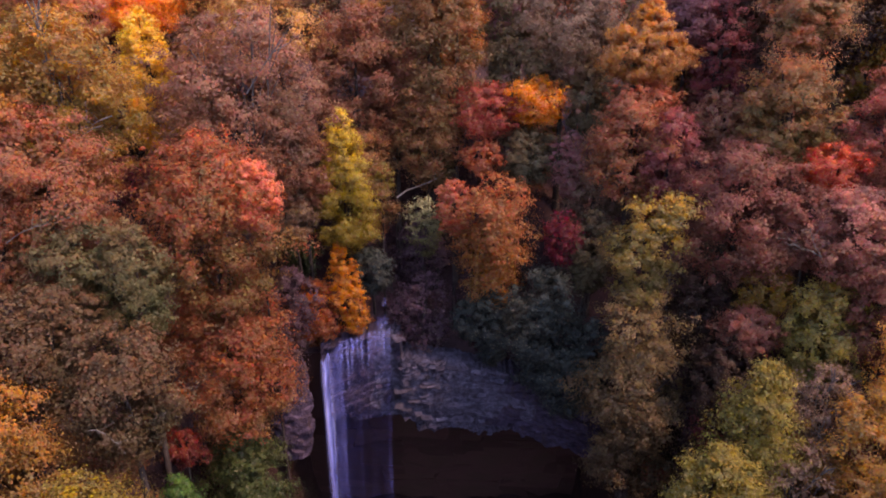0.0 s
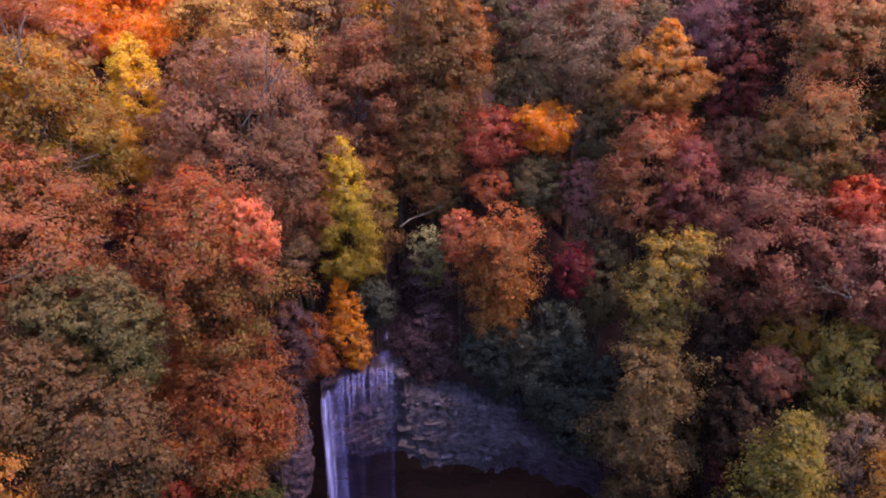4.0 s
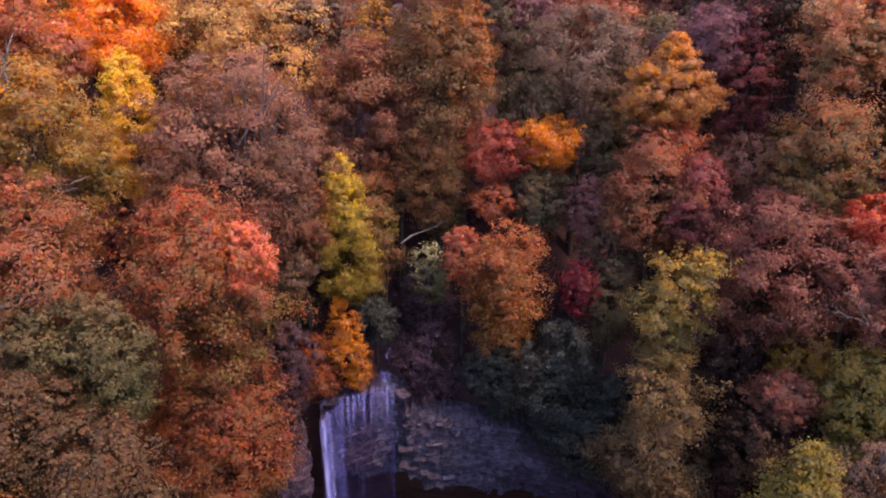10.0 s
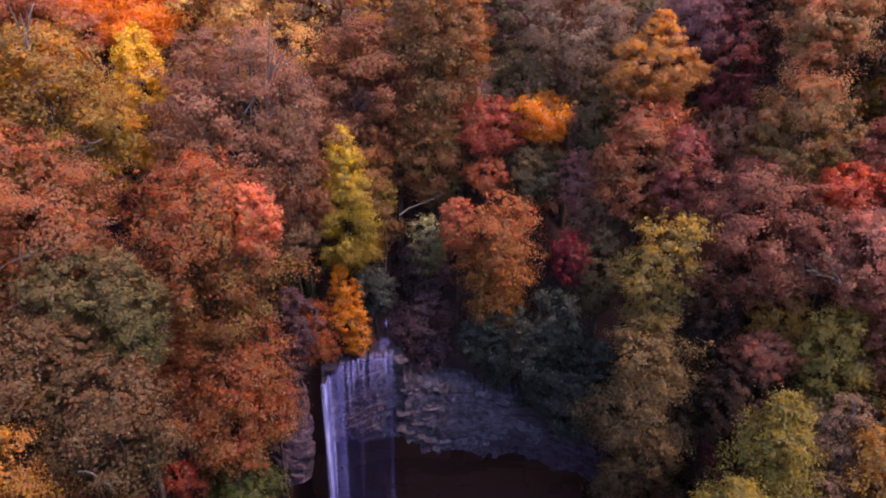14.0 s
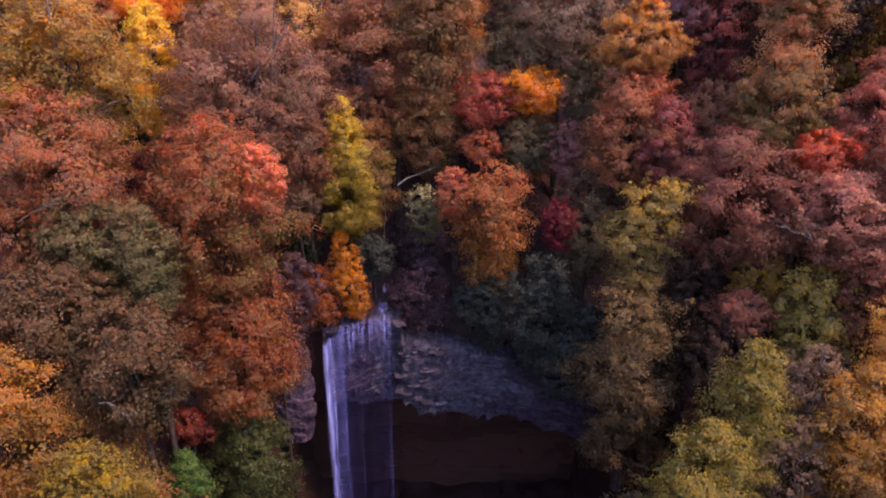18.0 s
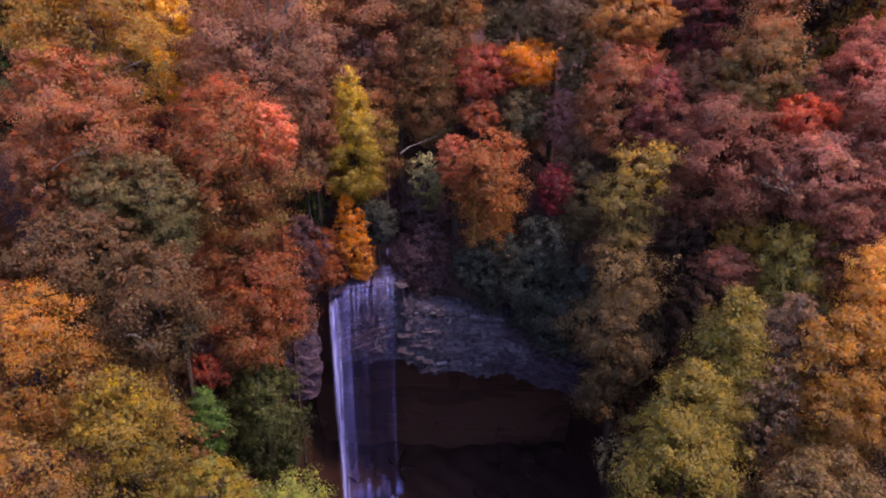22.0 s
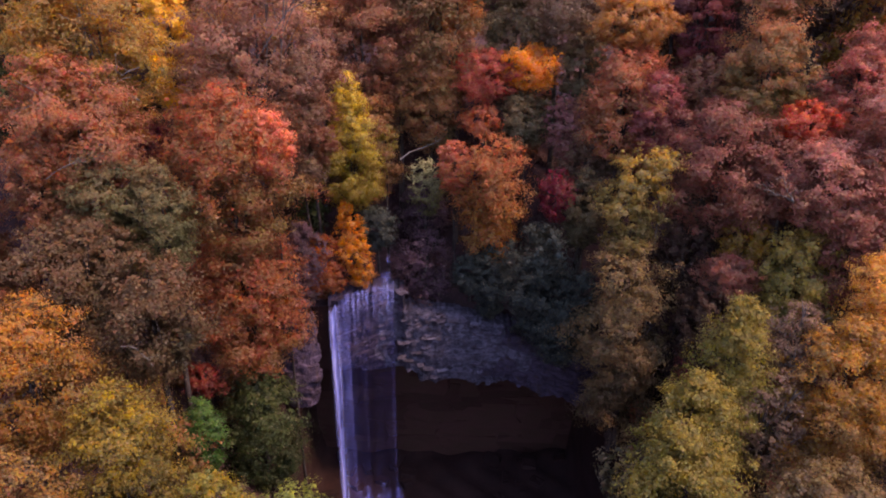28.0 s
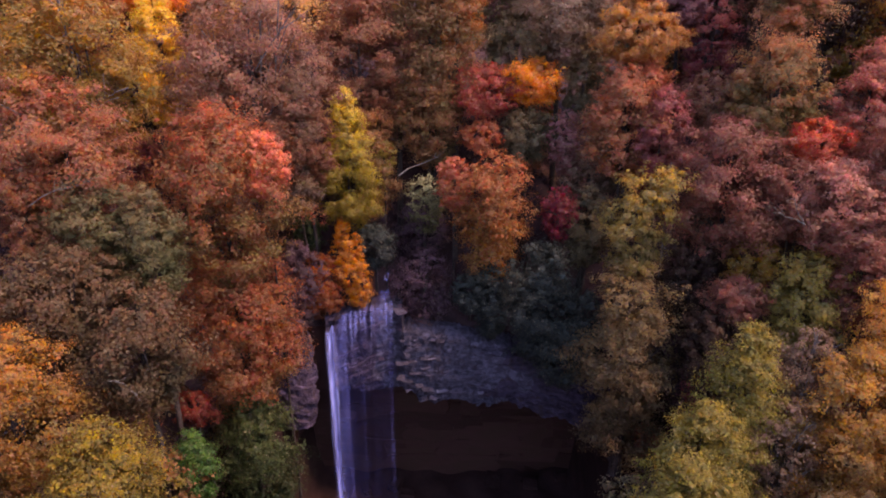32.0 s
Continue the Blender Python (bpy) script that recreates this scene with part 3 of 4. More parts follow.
tree(27.0, 52.5, 36.8, 2.2, 2.4, "round", "dim_gold", "dim gold sapling in the shade of oaks", leaf=0.168)
tree(25.0, 50.3, 34.4, 2.4, 2.2, "round", "brown_mauve", "mauve-brown undergrowth tree in the gorge", leaf=0.168)
tree(31.3, 50.0, 34.0, 3.9, 5.3, "round", "olive_green", "olive green tree at the gorge side", leaf=0.168)
tree(22.7, 41.9, 28.8, 3.6, 8.0, "tall", "yellow_green", "yellow-green tree at the gorge side", leaf=0.15, thick=0.8)
tree(17.6, 34.8, 22.1, 4.6, 7.5, "round", "yellow_green", "yellow-green tree low in the gorge", leaf=0.15, thick=0.8)
tree(34.8, 42.6, 34.8, 3.8, 5.0, "round", "bright_orange", "bright orange-gold maple catching the light", leaf=0.15, thick=0.8)
tree(31.3, 40.4, 28.0, 5.0, 7.6, "round", "orange_brown", "orange-brown maple at the gorge side", leaf=0.15, thick=0.8)
tree(27.1, 32.6, 22.1, 5.2, 6.3, "round", "gold_brown", "gold-brown tree low in the gorge", leaf=0.15, thick=0.8)
tree(-17.1, 48.3, 44.2, 5.5, 7.5, "round", "red_pink", "broad red-pink maple with a bright rim", leaf=0.15, thick=0.8)
tree(-16.6, 47.8, 32.9, 5.0, 6.8, "round", "orange_red", "orange-red maple above the gorge", leaf=0.168)
tree(-27.2, 44.7, 47.6, 5.1, 6.6, "round", "red_brown", "red-brown oak leaning over the gorge", leaf=0.15, thick=0.8)
tree(-24.2, 42.0, 44.2, 2.8, 3.9, "round", "olive_grey", "olive and grey-green oak crown", leaf=0.15, thick=0.8)
tree(-20.3, 41.5, 42.8, 2.6, 4.6, "tall", "olive_grey", "olive oak crown beside a greyer one", leaf=0.15, thick=0.8)
tree(-23.6, 39.7, 41.3, 2.2, 2.2, "round", "umber", "brown oak boughs below an olive crown", leaf=0.15, thick=0.8)
tree(-25.7, 37.9, 39.4, 3.8, 4.7, "round", "umber", "brown oak low on the slope", leaf=0.15, thick=0.8)
tree(-20.1, 37.1, 37.2, 3.5, 5.2, "round", "umber", "brown and olive oak low on the slope", leaf=0.15, thick=0.8)
tree(-26.9, 32.5, 35.2, 4.7, 6.3, "round", "orange_near", "orange-gold maple near the gorge mouth", leaf=0.128, thick=0.68)
tree(-23.8, 23.4, 31.3, 4.1, 5.7, "round", "russet_gold", "orange-brown maple low at the gorge mouth", leaf=0.128, thick=0.68)
tree(-20.5, 30.3, 28.4, 4.0, 8.2, "round", "yellow_olive", "yellow-olive maple near the gorge mouth", leaf=0.128, thick=0.68)
tree(-14.0, 27.3, 27.7, 2.5, 4.6, "round", "green_orange", "green tree turning orange low in the gorge", leaf=0.128, thick=0.68)
tree(-9.9, 29.3, 24.6, 3.1, 4.8, "round", "lime", "lime green tree low in the gorge", leaf=0.128, thick=0.68)
tree(-17.9, 37.7, 27.0, 1.6, 3.5, "tall", "green", "green sapling beside the gorge", leaf=0.15, thick=0.8)
tree(-16.2, 46.4, 21.4, 4.0, 6.4, "tall", "dark_green", "dark green hemlock beside the overhang", leaf=0.168)
tree(-19.9, 43.8, 27.8, 1.5, 1.7, "round", "wine", "small dark red bush on the gorge side", leaf=0.168)
tree(-24.2, 41.8, 29.1, 2.2, 2.4, "round", "mauve", "mauve-brown undergrowth bush on the slope", leaf=0.15, thick=0.8)
tree(-42.4, 61.6, 48.4, 3.2, 7.0, "round", "dark_green", "dark green tree behind red-brown oaks", leaf=0.168)
# two darkened trees paint the dark gap beside the gold-brown column
tree(23.2, 55.8, 34.1, 2.8, 6.5, "round", "shade_brown", "undergrowth tree coloured dark brown as shade between crowns", leaf=0.168)
tree(23.3, 49.6, 29.7, 2.5, 4.7, "round", "shade_brown", "undergrowth in the gorge side, coloured dark brown as shade", leaf=0.168)
tree(-13.5, 59.7, 41.3, 2.0, 2.6, "round", "grey_brown", "grey-brown sapling behind a red maple")
tree(-2.2, 63.5, 29.3, 3.2, 4.5, "round", "thicket", "plum-brown brush on the ravine side", thick=0.5)
tree(-12.8, 60.2, 45.3, 2.6, 4.1, "round", "brown", "brown oak behind a red maple", leaf=0.168)
tree(-23.1, 37.9, 31.5, 2.7, 2.6, "round", "mauve", "mauve-brown undergrowth low on the slope", leaf=0.15, thick=0.8)
tree(-14.1, 59.2, 32.0, 2.3, 4.4, "round", "thicket", "dull plum-brown bush on the gorge wall")
tree(34.3, 48.0, 37.6, 3.4, 5.0, "round", "brown_mauve", "brown and mauve oak above the gorge", leaf=0.168)
tree(28.2, 43.4, 31.6, 2.6, 3.9, "round", "grey_brown", "thin grey-brown tree with bare branches", bare=5, thick=0.4, leaf=0.15)
tree(-8.7, 66.9, 41.5, 4.0, 6.2, "round", "brown_olive", "brown olive oak behind a yellow poplar")
tree(-4.8, 71.9, 49.9, 3.5, 6.7, "round", "brown_mauve", "brown mauve oak on the upper slope")
tree(15.0, 65.3, 41.7, 3.0, 5.8, "round", "grey_brown", "grey-brown oak among the brush")
tree(29.6, 52.2, 42.6, 2.7, 3.6, "round", "brown_mauve", "brown mauve oak on the slope", leaf=0.168)
tree(-28.7, 41.9, 45.4, 2.2, 4.0, "round", "red_brown", "red-brown oak low on the slope", leaf=0.15, thick=0.8)
tree(-38.0, 45.7, 41.1, 3.6, 7.7, "round", "red_brown", "red-brown oak at the forest edge", leaf=0.15, thick=0.8)
tree(-34.9, 38.4, 36.4, 3.1, 5.8, "round", "brown", "brown oak at the gorge flank", leaf=0.15, thick=0.8)
tree(39.2, 57.7, 52.4, 3.6, 3.4, "round", "salmon_brown", "salmon-brown oak high on the slope", leaf=0.168)
tree(34.2, 75.2, 60.9, 2.6, 3.9, "round", "brown", "brown oak deep in the upper slope")
tree(-2.9, 78.8, 61.8, 2.5, 4.1, "round", "brown_mauve", "brown mauve oak deep in the upper slope")
tree(26.1, 78.0, 62.5, 2.7, 4.4, "round", "grey_brown", "grey-brown oak deep in the upper slope")
tree(14.4, 68.4, 49.3, 2.3, 5.6, "round", "grey_green", "grey-green tree between brighter maples")
# added crown that stands in for the red-pink maple's sunlit right edge
tree(-13.8, 47.7, 46.9, 2.0, 2.7, "round", "rim_light_pink", "bright pink-red crown added as the sunlit rim of a red-pink maple", stem=6.0, behind=3.5, leaf=0.15, thick=0.8)
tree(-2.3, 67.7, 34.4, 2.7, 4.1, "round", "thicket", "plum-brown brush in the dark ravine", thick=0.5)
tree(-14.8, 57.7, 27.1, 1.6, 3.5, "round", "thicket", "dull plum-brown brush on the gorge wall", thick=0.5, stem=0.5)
tree(14.1, 57.4, 27.5, 1.5, 4.4, "round", "teal", "dark hemlock at the end of the overhang")
tree(19.1, 38.5, 25.9, 3.6, 6.3, "round", "yellow_green", "yellow-green tree between taller crowns", leaf=0.15, thick=0.8)
tree(25.6, 40.1, 26.0, 2.5, 5.4, "round", "grey_brown", "thin grey-brown tree with bare branches", bare=5, thick=0.5)
tree(12.2, 57.6, 24.8, 2.9, 3.9, "round", "teal", "dark hemlock bush below the cliff top", behind=2.0)
# forest going on beyond and above
rng = random.Random(3)
DULL = ("brown", "mauve", "brown_olive", "grey_brown", "rust", "plum", "copper", "grey_green", "brown_mauve", "olive_brown")
for k in range(22):
    fx = -52 + 104 * (k % 11) / 10 + rng.uniform(-3, 3)
    fy = (84, 92, 101, 111)[k // 11] + rng.uniform(-2, 2) - 0.006 * fx * fx
    fz = (63, 68, 73, 78)[k // 11] + rng.uniform(-2, 2)
    tree(fx, fy, fz, rng.uniform(4.2, 6), rng.uniform(5.5, 7.5), "round", rng.choice(DULL), "dull autumn oak further up the slope", leaf=0.4, thick=0.7)
# a row of oaks behind the bright ones
for k in range(13):
    fx = -42 + 7 * k + rng.uniform(-2, 2)
    # oaks at x 25 to 39 are darkened, as the shaded gap there
    tree(fx, 78 + rng.uniform(-2, 2) - 0.008 * fx * fx, 57.5 + rng.uniform(-2, 3), rng.uniform(3.6, 4.8), rng.uniform(5, 6.5), "round", "shade_brown" if 25 < fx < 39 else rng.choice(DULL), "dull autumn oak among taller trees on the slope", leaf=0.26, thick=0.7)

# ---- ground ----
UNDER = ("brown", "mauve", "brown_olive", "grey_brown", "shade_brown", "grey_green", "brown_mauve", "dim_gold", "maroon", "copper")
roots = np.array([(s[0], s[1], s[2] - s[4] - s[8]) for s in SPECS])


def smooth(a, b, v):
    k = np.clip((v - a) / (b - a), 0, 1)
    return k * k * (3 - 2 * k)


def hillside(x, y):
    """The slope's own height, without the hollow under the overhang."""
    side = np.maximum(0, np.maximum(-x - 14, x - 15))
    flank = np.minimum(1.15 * side + 0.55 * np.clip(y - 20, 0, 60) * smooth(1, 10, side), 75)
    back = np.clip(27.5 + 2.0 * (y - 61.5), 0, 26) * smooth(57, 59, y) + np.clip(y - 74.5, 0, 40) * 0.75 + np.clip(y - 114, 0, 600) * 0.12
    plain = np.maximum(flank, back)
    floor = (side < 0.5) & (y < 60)
    weight = np.where(floor, 1.2, 0.004)
    total, mass = plain * weight, weight
    for rx, ry, rz in roots:
        w = np.exp(-((x - rx) ** 2 + (y - ry) ** 2) / 24.0) * math.exp(1.5 - rz / 7)
        total, mass = total + w * rz, mass + w
    return total / mass


def hollow(x, y):
    """1 inside the gorge under the overhang."""
    return smooth(-18, -15.5, x) * (1 - smooth(16, 19, x)) * (1 - smooth(70.5, 71.5, y)) * smooth(48, 53, y)


def ground_z(x, y):
    x, y = np.asarray(x, dtype=float), np.asarray(y, dtype=float)
    z = hillside(x, y)
    k = hollow(x, y)
    bumps = 0.5 * np.sin(x * 0.9 + 1.7 * np.sin(y * 0.4)) * np.sin(y * 0.7 + x * 0.3)
    return z * (1 - k) + k * (0.4 + 0.06 * np.abs(x - 2)) + bumps * np.clip((z - 1) / 8, 0.1, 1)


def axis(a, b, step, far):
    inner = np.arange(a, b + 0.01, step)
    outer = np.array([2, 6, 14, 30, 70, 160, 400, 900, far])
    return np.concatenate([a - outer[::-1], inner, b + outer])


gx, gy = axis(-52, 52, 0.8, 2000), axis(4, 100, 0.6, 2000)
GX, GY = np.meshgrid(gx, gy)
GZ = ground_z(GX, GY)
cols = len(gx)
corner = (np.arange(len(gy) - 1)[:, None] * cols + np.arange(cols - 1)[None, :]).ravel()
ground = new("ground", mesh_of("ground", np.stack([GX, GY, GZ], axis=-1).reshape(-1, 3), np.stack([corner, corner + 1, corner + cols + 1, corner + cols], axis=1), SOIL, True))
ground.data.materials.append(WET_SHADE_ROCK)
# faces of the hollow and lower gorge that get the shade-darkened rock
shaded = (hollow(GX, GY) > 0.5) | ((GZ < 24) & (GY > 40) & (GY < 72) & (np.abs(GX) < 22))
ground.data.polygons.foreach_set("material_index", shaded.ravel()[corner].astype(np.int32))
tagged(ground, "steep forest floor covered with dark brown leaf litter", "ground", kind="structure")

GROWN = {}
for spec in SPECS:
    over = 2.6 if -16 < spec[0] < 17 and 57 < spec[1] < 63.5 else spec[13]
    GROWN[spec[7]] = plant(float(hillside(np.array(spec[0]), np.array(spec[1] + over))) - 0.1, over, *spec[:13])



def pale_limb(label, points, girth, seed, twigs=5):
    """A bare pale limb that shows through the leaves of a crown; points: its bends, from the thick end."""
    r = np.random.default_rng(seed)
    thing = GROWN[label]
    path = [Vector(p) - thing.location for p in points]
    fine = [path[0], path[0].lerp(path[1], 0.5) + Vector((0, 0, 0.12)), path[1], path[1].lerp(path[2], 0.5) + Vector((0, 0, -0.1)), path[2]]
    girth *= 0.62
    pieces = [tube(fine, [girth, girth * 0.85, girth * 0.7, girth * 0.5, 0.02], 6)]
    for k in range(twigs):
        a = fine[1 + k % 3].lerp(fine[2 + k % 3], r.uniform(0, 1))
        b = a + (path[2] - path[0]) * r.uniform(0.15, 0.35) + Vector(r.normal(size=3)) * 0.45
        pieces.append(tube([a, a.lerp(b, 0.5) + Vector(r.normal(size=3)) * 0.1, b], [girth * 0.45, girth * 0.32, 0.015], 4))
    part("bare_limb", mesh_of("limb", *joined(pieces), GREY_BARK, True), thing, "pale bare limb")


OLIVE_OAK = "large broad oak crown turning olive brown, thin at the edges"
MAUVE_OAK = "wide mauve-brown oak crown with bare twigs"
pale_limb(MAUVE_OAK, [(-14.8, 53.0, 53.2), (-12.4, 52.4, 56.3), (-10.2, 52.6, 57.7)], 0.1, 1, 3)
pale_limb(MAUVE_OAK, [(-18.4, 52.0, 49.8), (-18.9, 51.8, 48.4), (-18.4, 52.1, 45.9)], 0.07, 2)
pale_limb(OLIVE_OAK, [(-25.5, 46.6, 50.1), (-26.1, 46.4, 52.1), (-27.0, 46.6, 53.2)], 0.10, 3)
pale_limb(OLIVE_OAK, [(-22.6, 46.6, 50.4), (-24.6, 46.4, 51.2), (-25.9, 46.6, 52.6)], 0.09, 4)
pale_limb(OLIVE_OAK, [(-23.0, 46.6, 52.1), (-24.2, 46.4, 51.6), (-25.6, 46.6, 50.8)], 0.07, 5)
pale_limb(OLIVE_OAK, [(-22.2, 46.6, 52.8), (-23.9, 46.4, 52.0), (-23.8, 46.6, 53.8)], 0.07, 6)
pale_limb(OLIVE_OAK, [(-26.1, 46.6, 56.3), (-24.8, 46.4, 56.5), (-23.6, 46.6, 56.2)], 0.06, 7)
pale_limb("red-brown oak leaning over the gorge", [(-26.7, 39.6, 46.4), (-24.7, 39.4, 47.5), (-22.6, 39.8, 48.0)], 0.06, 9)
pale_limb("pink-brown oak with bare grey twigs", [(27.4, 46.5, 42.6), (25.7, 46.4, 43.3), (24.4, 46.6, 44.5)], 0.07, 10, 8)
pale_limb("pink-brown oak with bare grey twigs", [(27.4, 46.5, 42.6), (26.6, 46.2, 43.5), (26.1, 46.4, 44.9)], 0.07, 11, 6)
pale_limb("brown and olive oak low on the slope", [(-20.7, 33.6, 37.0), (-19.7, 33.4, 37.0), (-19.0, 33.6, 36.0)], 0.06, 12)

# saplings and shrubs between the tall trees
lot = random.Random(21)
for k in range(170):
    sx, sy = lot.uniform(-40, 42), lot.uniform(26, 92)
    ground_here = float(hillside(np.array(sx), np.array(sy)))
    if float(hollow(np.array(sx), np.array(sy))) > 0.01 or ground_here < 6 or (-13 < sx < 3 and 55 < sy < 70) or (-18 < sx < -6 and sy < 45):
        continue
    r = lot.uniform(1.2, 2.4)
    plant(ground_here - 0.1, 0.0, sx, sy, ground_here + r * 1.5, r, r * 1.3, "round", lot.choice(UNDER), "dull-leaved sapling between the tall trees", 1.0, 0.27, 0.5, 0, 0.0)

# brush and fallen leaves that cover the slopes
rng = np.random.default_rng(77)
bx, by = rng.uniform(-46, 46, 9000), rng.uniform(16, 96, 9000)
bz = ground_z(bx, by)
keep = (hollow(bx, by) < 0.02) & (bz > 4)
bx, by, bz = bx[keep], by[keep], bz[keep]
size = rng.uniform(0.35, 0.95, len(bx))
verts, quads = leaf_cloud(rng, np.stack([bx, by, bz + 0.1], axis=1), size, np.tile((0.0, -0.3, 0.95), (len(bx), 1)), 130000, 0.23, 0.72, False)
BRUSH = leaf_material("brush", (84, 58, 62), (110, 76, 79), (120, 86, 72))
brush = new("undergrowth", mesh_of("undergrowth", verts, quads, BRUSH))
tagged(brush, "low brush and fallen leaves in dull brown and plum", "undergrowth", kind="stuff")


# ---- cliff ----
def rock_mesh(seed, chips=3):
    """A rough slab of unit size with broken edges."""
    bm = bmesh.new()
    bmesh.ops.create_cube(bm, size=1.0)
    bmesh.ops.subdivide_edges(bm, edges=bm.edges[:], cuts=chips, use_grid_fill=True)
    for v in bm.verts:
        push = noise.noise_vector(v.co * 2.3 + Vector((seed * 7.1, seed * 3.3, 0)))
        v.co += push * 0.11 + noise.noise_vector(v.co * 6 + Vector((seed, 0, 0))) * 0.06
        v.co *= 1 - 0.1 * max(0, v.co.length - 0.6)
    me = bpy.data.meshes.new("rock_slab")
    bm.to_mesh(me)
    bm.free()
    return me


def slab_set(material, count=8):
    made = [rock_mesh(i + 1) for i in range(count)]
    for me in made:
        me.materials.append(material)
    return made


SLABS, PALE_SLABS, WET_SHADE_SLABS, SHADED_SLABS, CAVE_SLABS = slab_set(ROCK), slab_set(PALE_ROCK), slab_set(WET_SHADE_ROCK), slab_set(SHADED_ROCK), slab_set(CAVE_SHADE_ROCK)


def brow(x):
    """Height of the overhang's lower edge along the cliff."""
    return 17.0 + 1.4 * max(0.0, min(1.0, (-1 - x) / 4)) - 0.022 * max(0, x - 6) ** 2 - 0.5 * max(0, -x - 12.5) ** 2 + 0.35 * math.sin(x * 1.1)


def crest(x):
    return 27.9 if x < -4.3 else 25.7 - 0.16 * (x + 4)


def face(x):
    """Distance of the cliff's face from the first eye."""
    return 61.2 - 0.015 * x ** 2


cliff = new("cliff")
cliff.location = (0, 62, 17)
tagged(cliff, "layered grey sandstone cliff with a deep overhang", "cliff", kind="structure")

# solid core behind the slabs, from the overhang's ceiling up to the slope
cx, cy = np.arange(-17, 19.1, 1.0), np.arange(60.9, 73, 0.8)
CX, CY = np.meshgrid(cx, cy)
front = np.vectorize(face)(CX)
CY = np.maximum(CY, front + 0.8)
low = np.vectorize(brow)(CX) + 0.5 - 0.28 * (CY - 61)
high = np.maximum(np.minimum(hillside(CX, CY) - 0.05, 60), low + 0.5)
high = np.where(CY < front + 1.4, np.minimum(high, np.vectorize(crest)(CX)), high)
rows_n, cols_n = CX.shape
off_c = Vector(cliff.location)
top_v = np.stack([CX, CY, high], axis=-1).reshape(-1, 3) - np.array(off_c)
low_v = np.stack([CX, CY, low], axis=-1).reshape(-1, 3) - np.array(off_c)
cc = (np.arange(rows_n - 1)[:, None] * cols_n + np.arange(cols_n - 1)[None, :]).ravel()
f_top = np.stack([cc, cc + 1, cc + cols_n + 1, cc + cols_n], axis=1)
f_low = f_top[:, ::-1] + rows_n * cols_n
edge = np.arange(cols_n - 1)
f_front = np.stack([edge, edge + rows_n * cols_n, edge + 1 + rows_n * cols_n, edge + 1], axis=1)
core_me = mesh_of("rock_core", np.concatenate([top_v, low_v]), np.concatenate([f_top, f_low, f_front]), CAVE_SHADE_ROCK)
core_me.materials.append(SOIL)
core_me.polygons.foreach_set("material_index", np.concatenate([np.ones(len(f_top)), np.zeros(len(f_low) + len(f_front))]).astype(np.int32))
part("rock_core", core_me, cliff, "rock of the overhang, coloured dark for the shade under it")

rng = random.Random(5)


def slab(x, y, z, sx, sy, sz, turn, meshes, tip=0.0):
    ob = new("rock_slab", rng.choice(meshes))
    ob.parent = cliff
    ob.matrix_basis = Matrix.Translation(Vector((x, y, z)) - off_c) @ pose(0, 0, 0, rng.uniform(-4, 4), rng.uniform(-3, 3) + tip, turn) @ Matrix.Diagonal((sx, sy, sz, 1))


# the weathered face: beds that step in and out, broken by joints, with the lip's underside and the top edge
BEDS = np.cumsum([rng.uniform(0.3, 1.0) for k in range(30)]) + 13.0
fx = np.arange(-12.0, 18.6, 0.11)
rows = [(u, 0) for u in np.linspace(0, 1, 7)[:-1]] + [(u, 1) for u in np.linspace(0, 1, 112)] + [(u, 2) for u in np.linspace(0, 1, 6)[1:]]


def rough(x, y, z):
    return noise.noise(Vector((x, y, z)))


def cliff_point(x, u, zone):
    """A point of the face; zone 0 underside, 1 front, 2 top."""
    low = brow(x) + 0.45 * rough(x * 0.5, 3, 0) + 0.3 * rough(x * 1.9, 7, 0)
    high = crest(x) + 0.35 * rough(x * 0.7, 11, 0) + 0.25 * rough(x * 2.6, 5, 0)
    recess = 0.8 + 1.0 * (1 - min(1.0, max(0.0, (x + 5.0) / 0.9)))
    z = low + (high - low) * (u if zone == 1 else float(zone == 2))
    lift = z + 0.035 * (x - 1) ** 2 * 0.25 - 0.12 * x + 0.5 * rough(x * 0.22, 0, z * 0.2) + 0.16 * rough(x * 1.1, 2, z)
    bed = int(np.searchsorted(BEDS, lift))
    joint = math.floor(x / (0.7 + 0.5 * (bed % 4)) + 0.37 * bed + 0.4 * rough(x * 0.8, bed, z * 0.5))
    out = 0.5 * rough(x * 0.33, bed * 3.7, 1) + 0.22 * rough(x * 1.3, bed * 2.1, 5) + 0.2 * rough(joint * 5.3, bed * 1.9, 9)
    out += 0.16 * rough(x * 1.7, z * 1.7, 3) + 0.09 * rough(x * 4.5, z * 5.5, 1)
    belly = 0.7 * math.sin(math.pi * min(1.0, max(0.0, (z - low) / (high - low))))
    y = face(x) + recess - 1.15 - out - 0.5 * belly
    if zone == 0:
        y += 3.2 * (1 - u) ** 1.3
        z += 0.5 * (1 - u) + 0.15 * rough(x, u * 3, 2)
    if zone == 2:
        y += 2.6 * u
        z += 0.25 * u + 0.12 * rough(x * 2, u * 3, 4)
    return x, y, z


face_v = np.array([cliff_point(x, u, zone) for u, zone in rows for x in fx]) - np.array(off_c)
n = len(fx)
c = (np.arange(len(rows) - 1)[:, None] * n + np.arange(n - 1)[None, :]).ravel()
face_me = mesh_of("rock_face", face_v, np.stack([c, c + 1, c + n + 1, c + n], axis=1), ROCK)
face_me.materials.append(SHADED_ROCK)
# both ends of the face take the dimmer sandstone, as painted shade
face_x = face_v[c, 0] + np.array([5.0 * noise.noise(Vector((v[0] * 0.4, v[2] * 0.4, 2))) for v in face_v[c]])
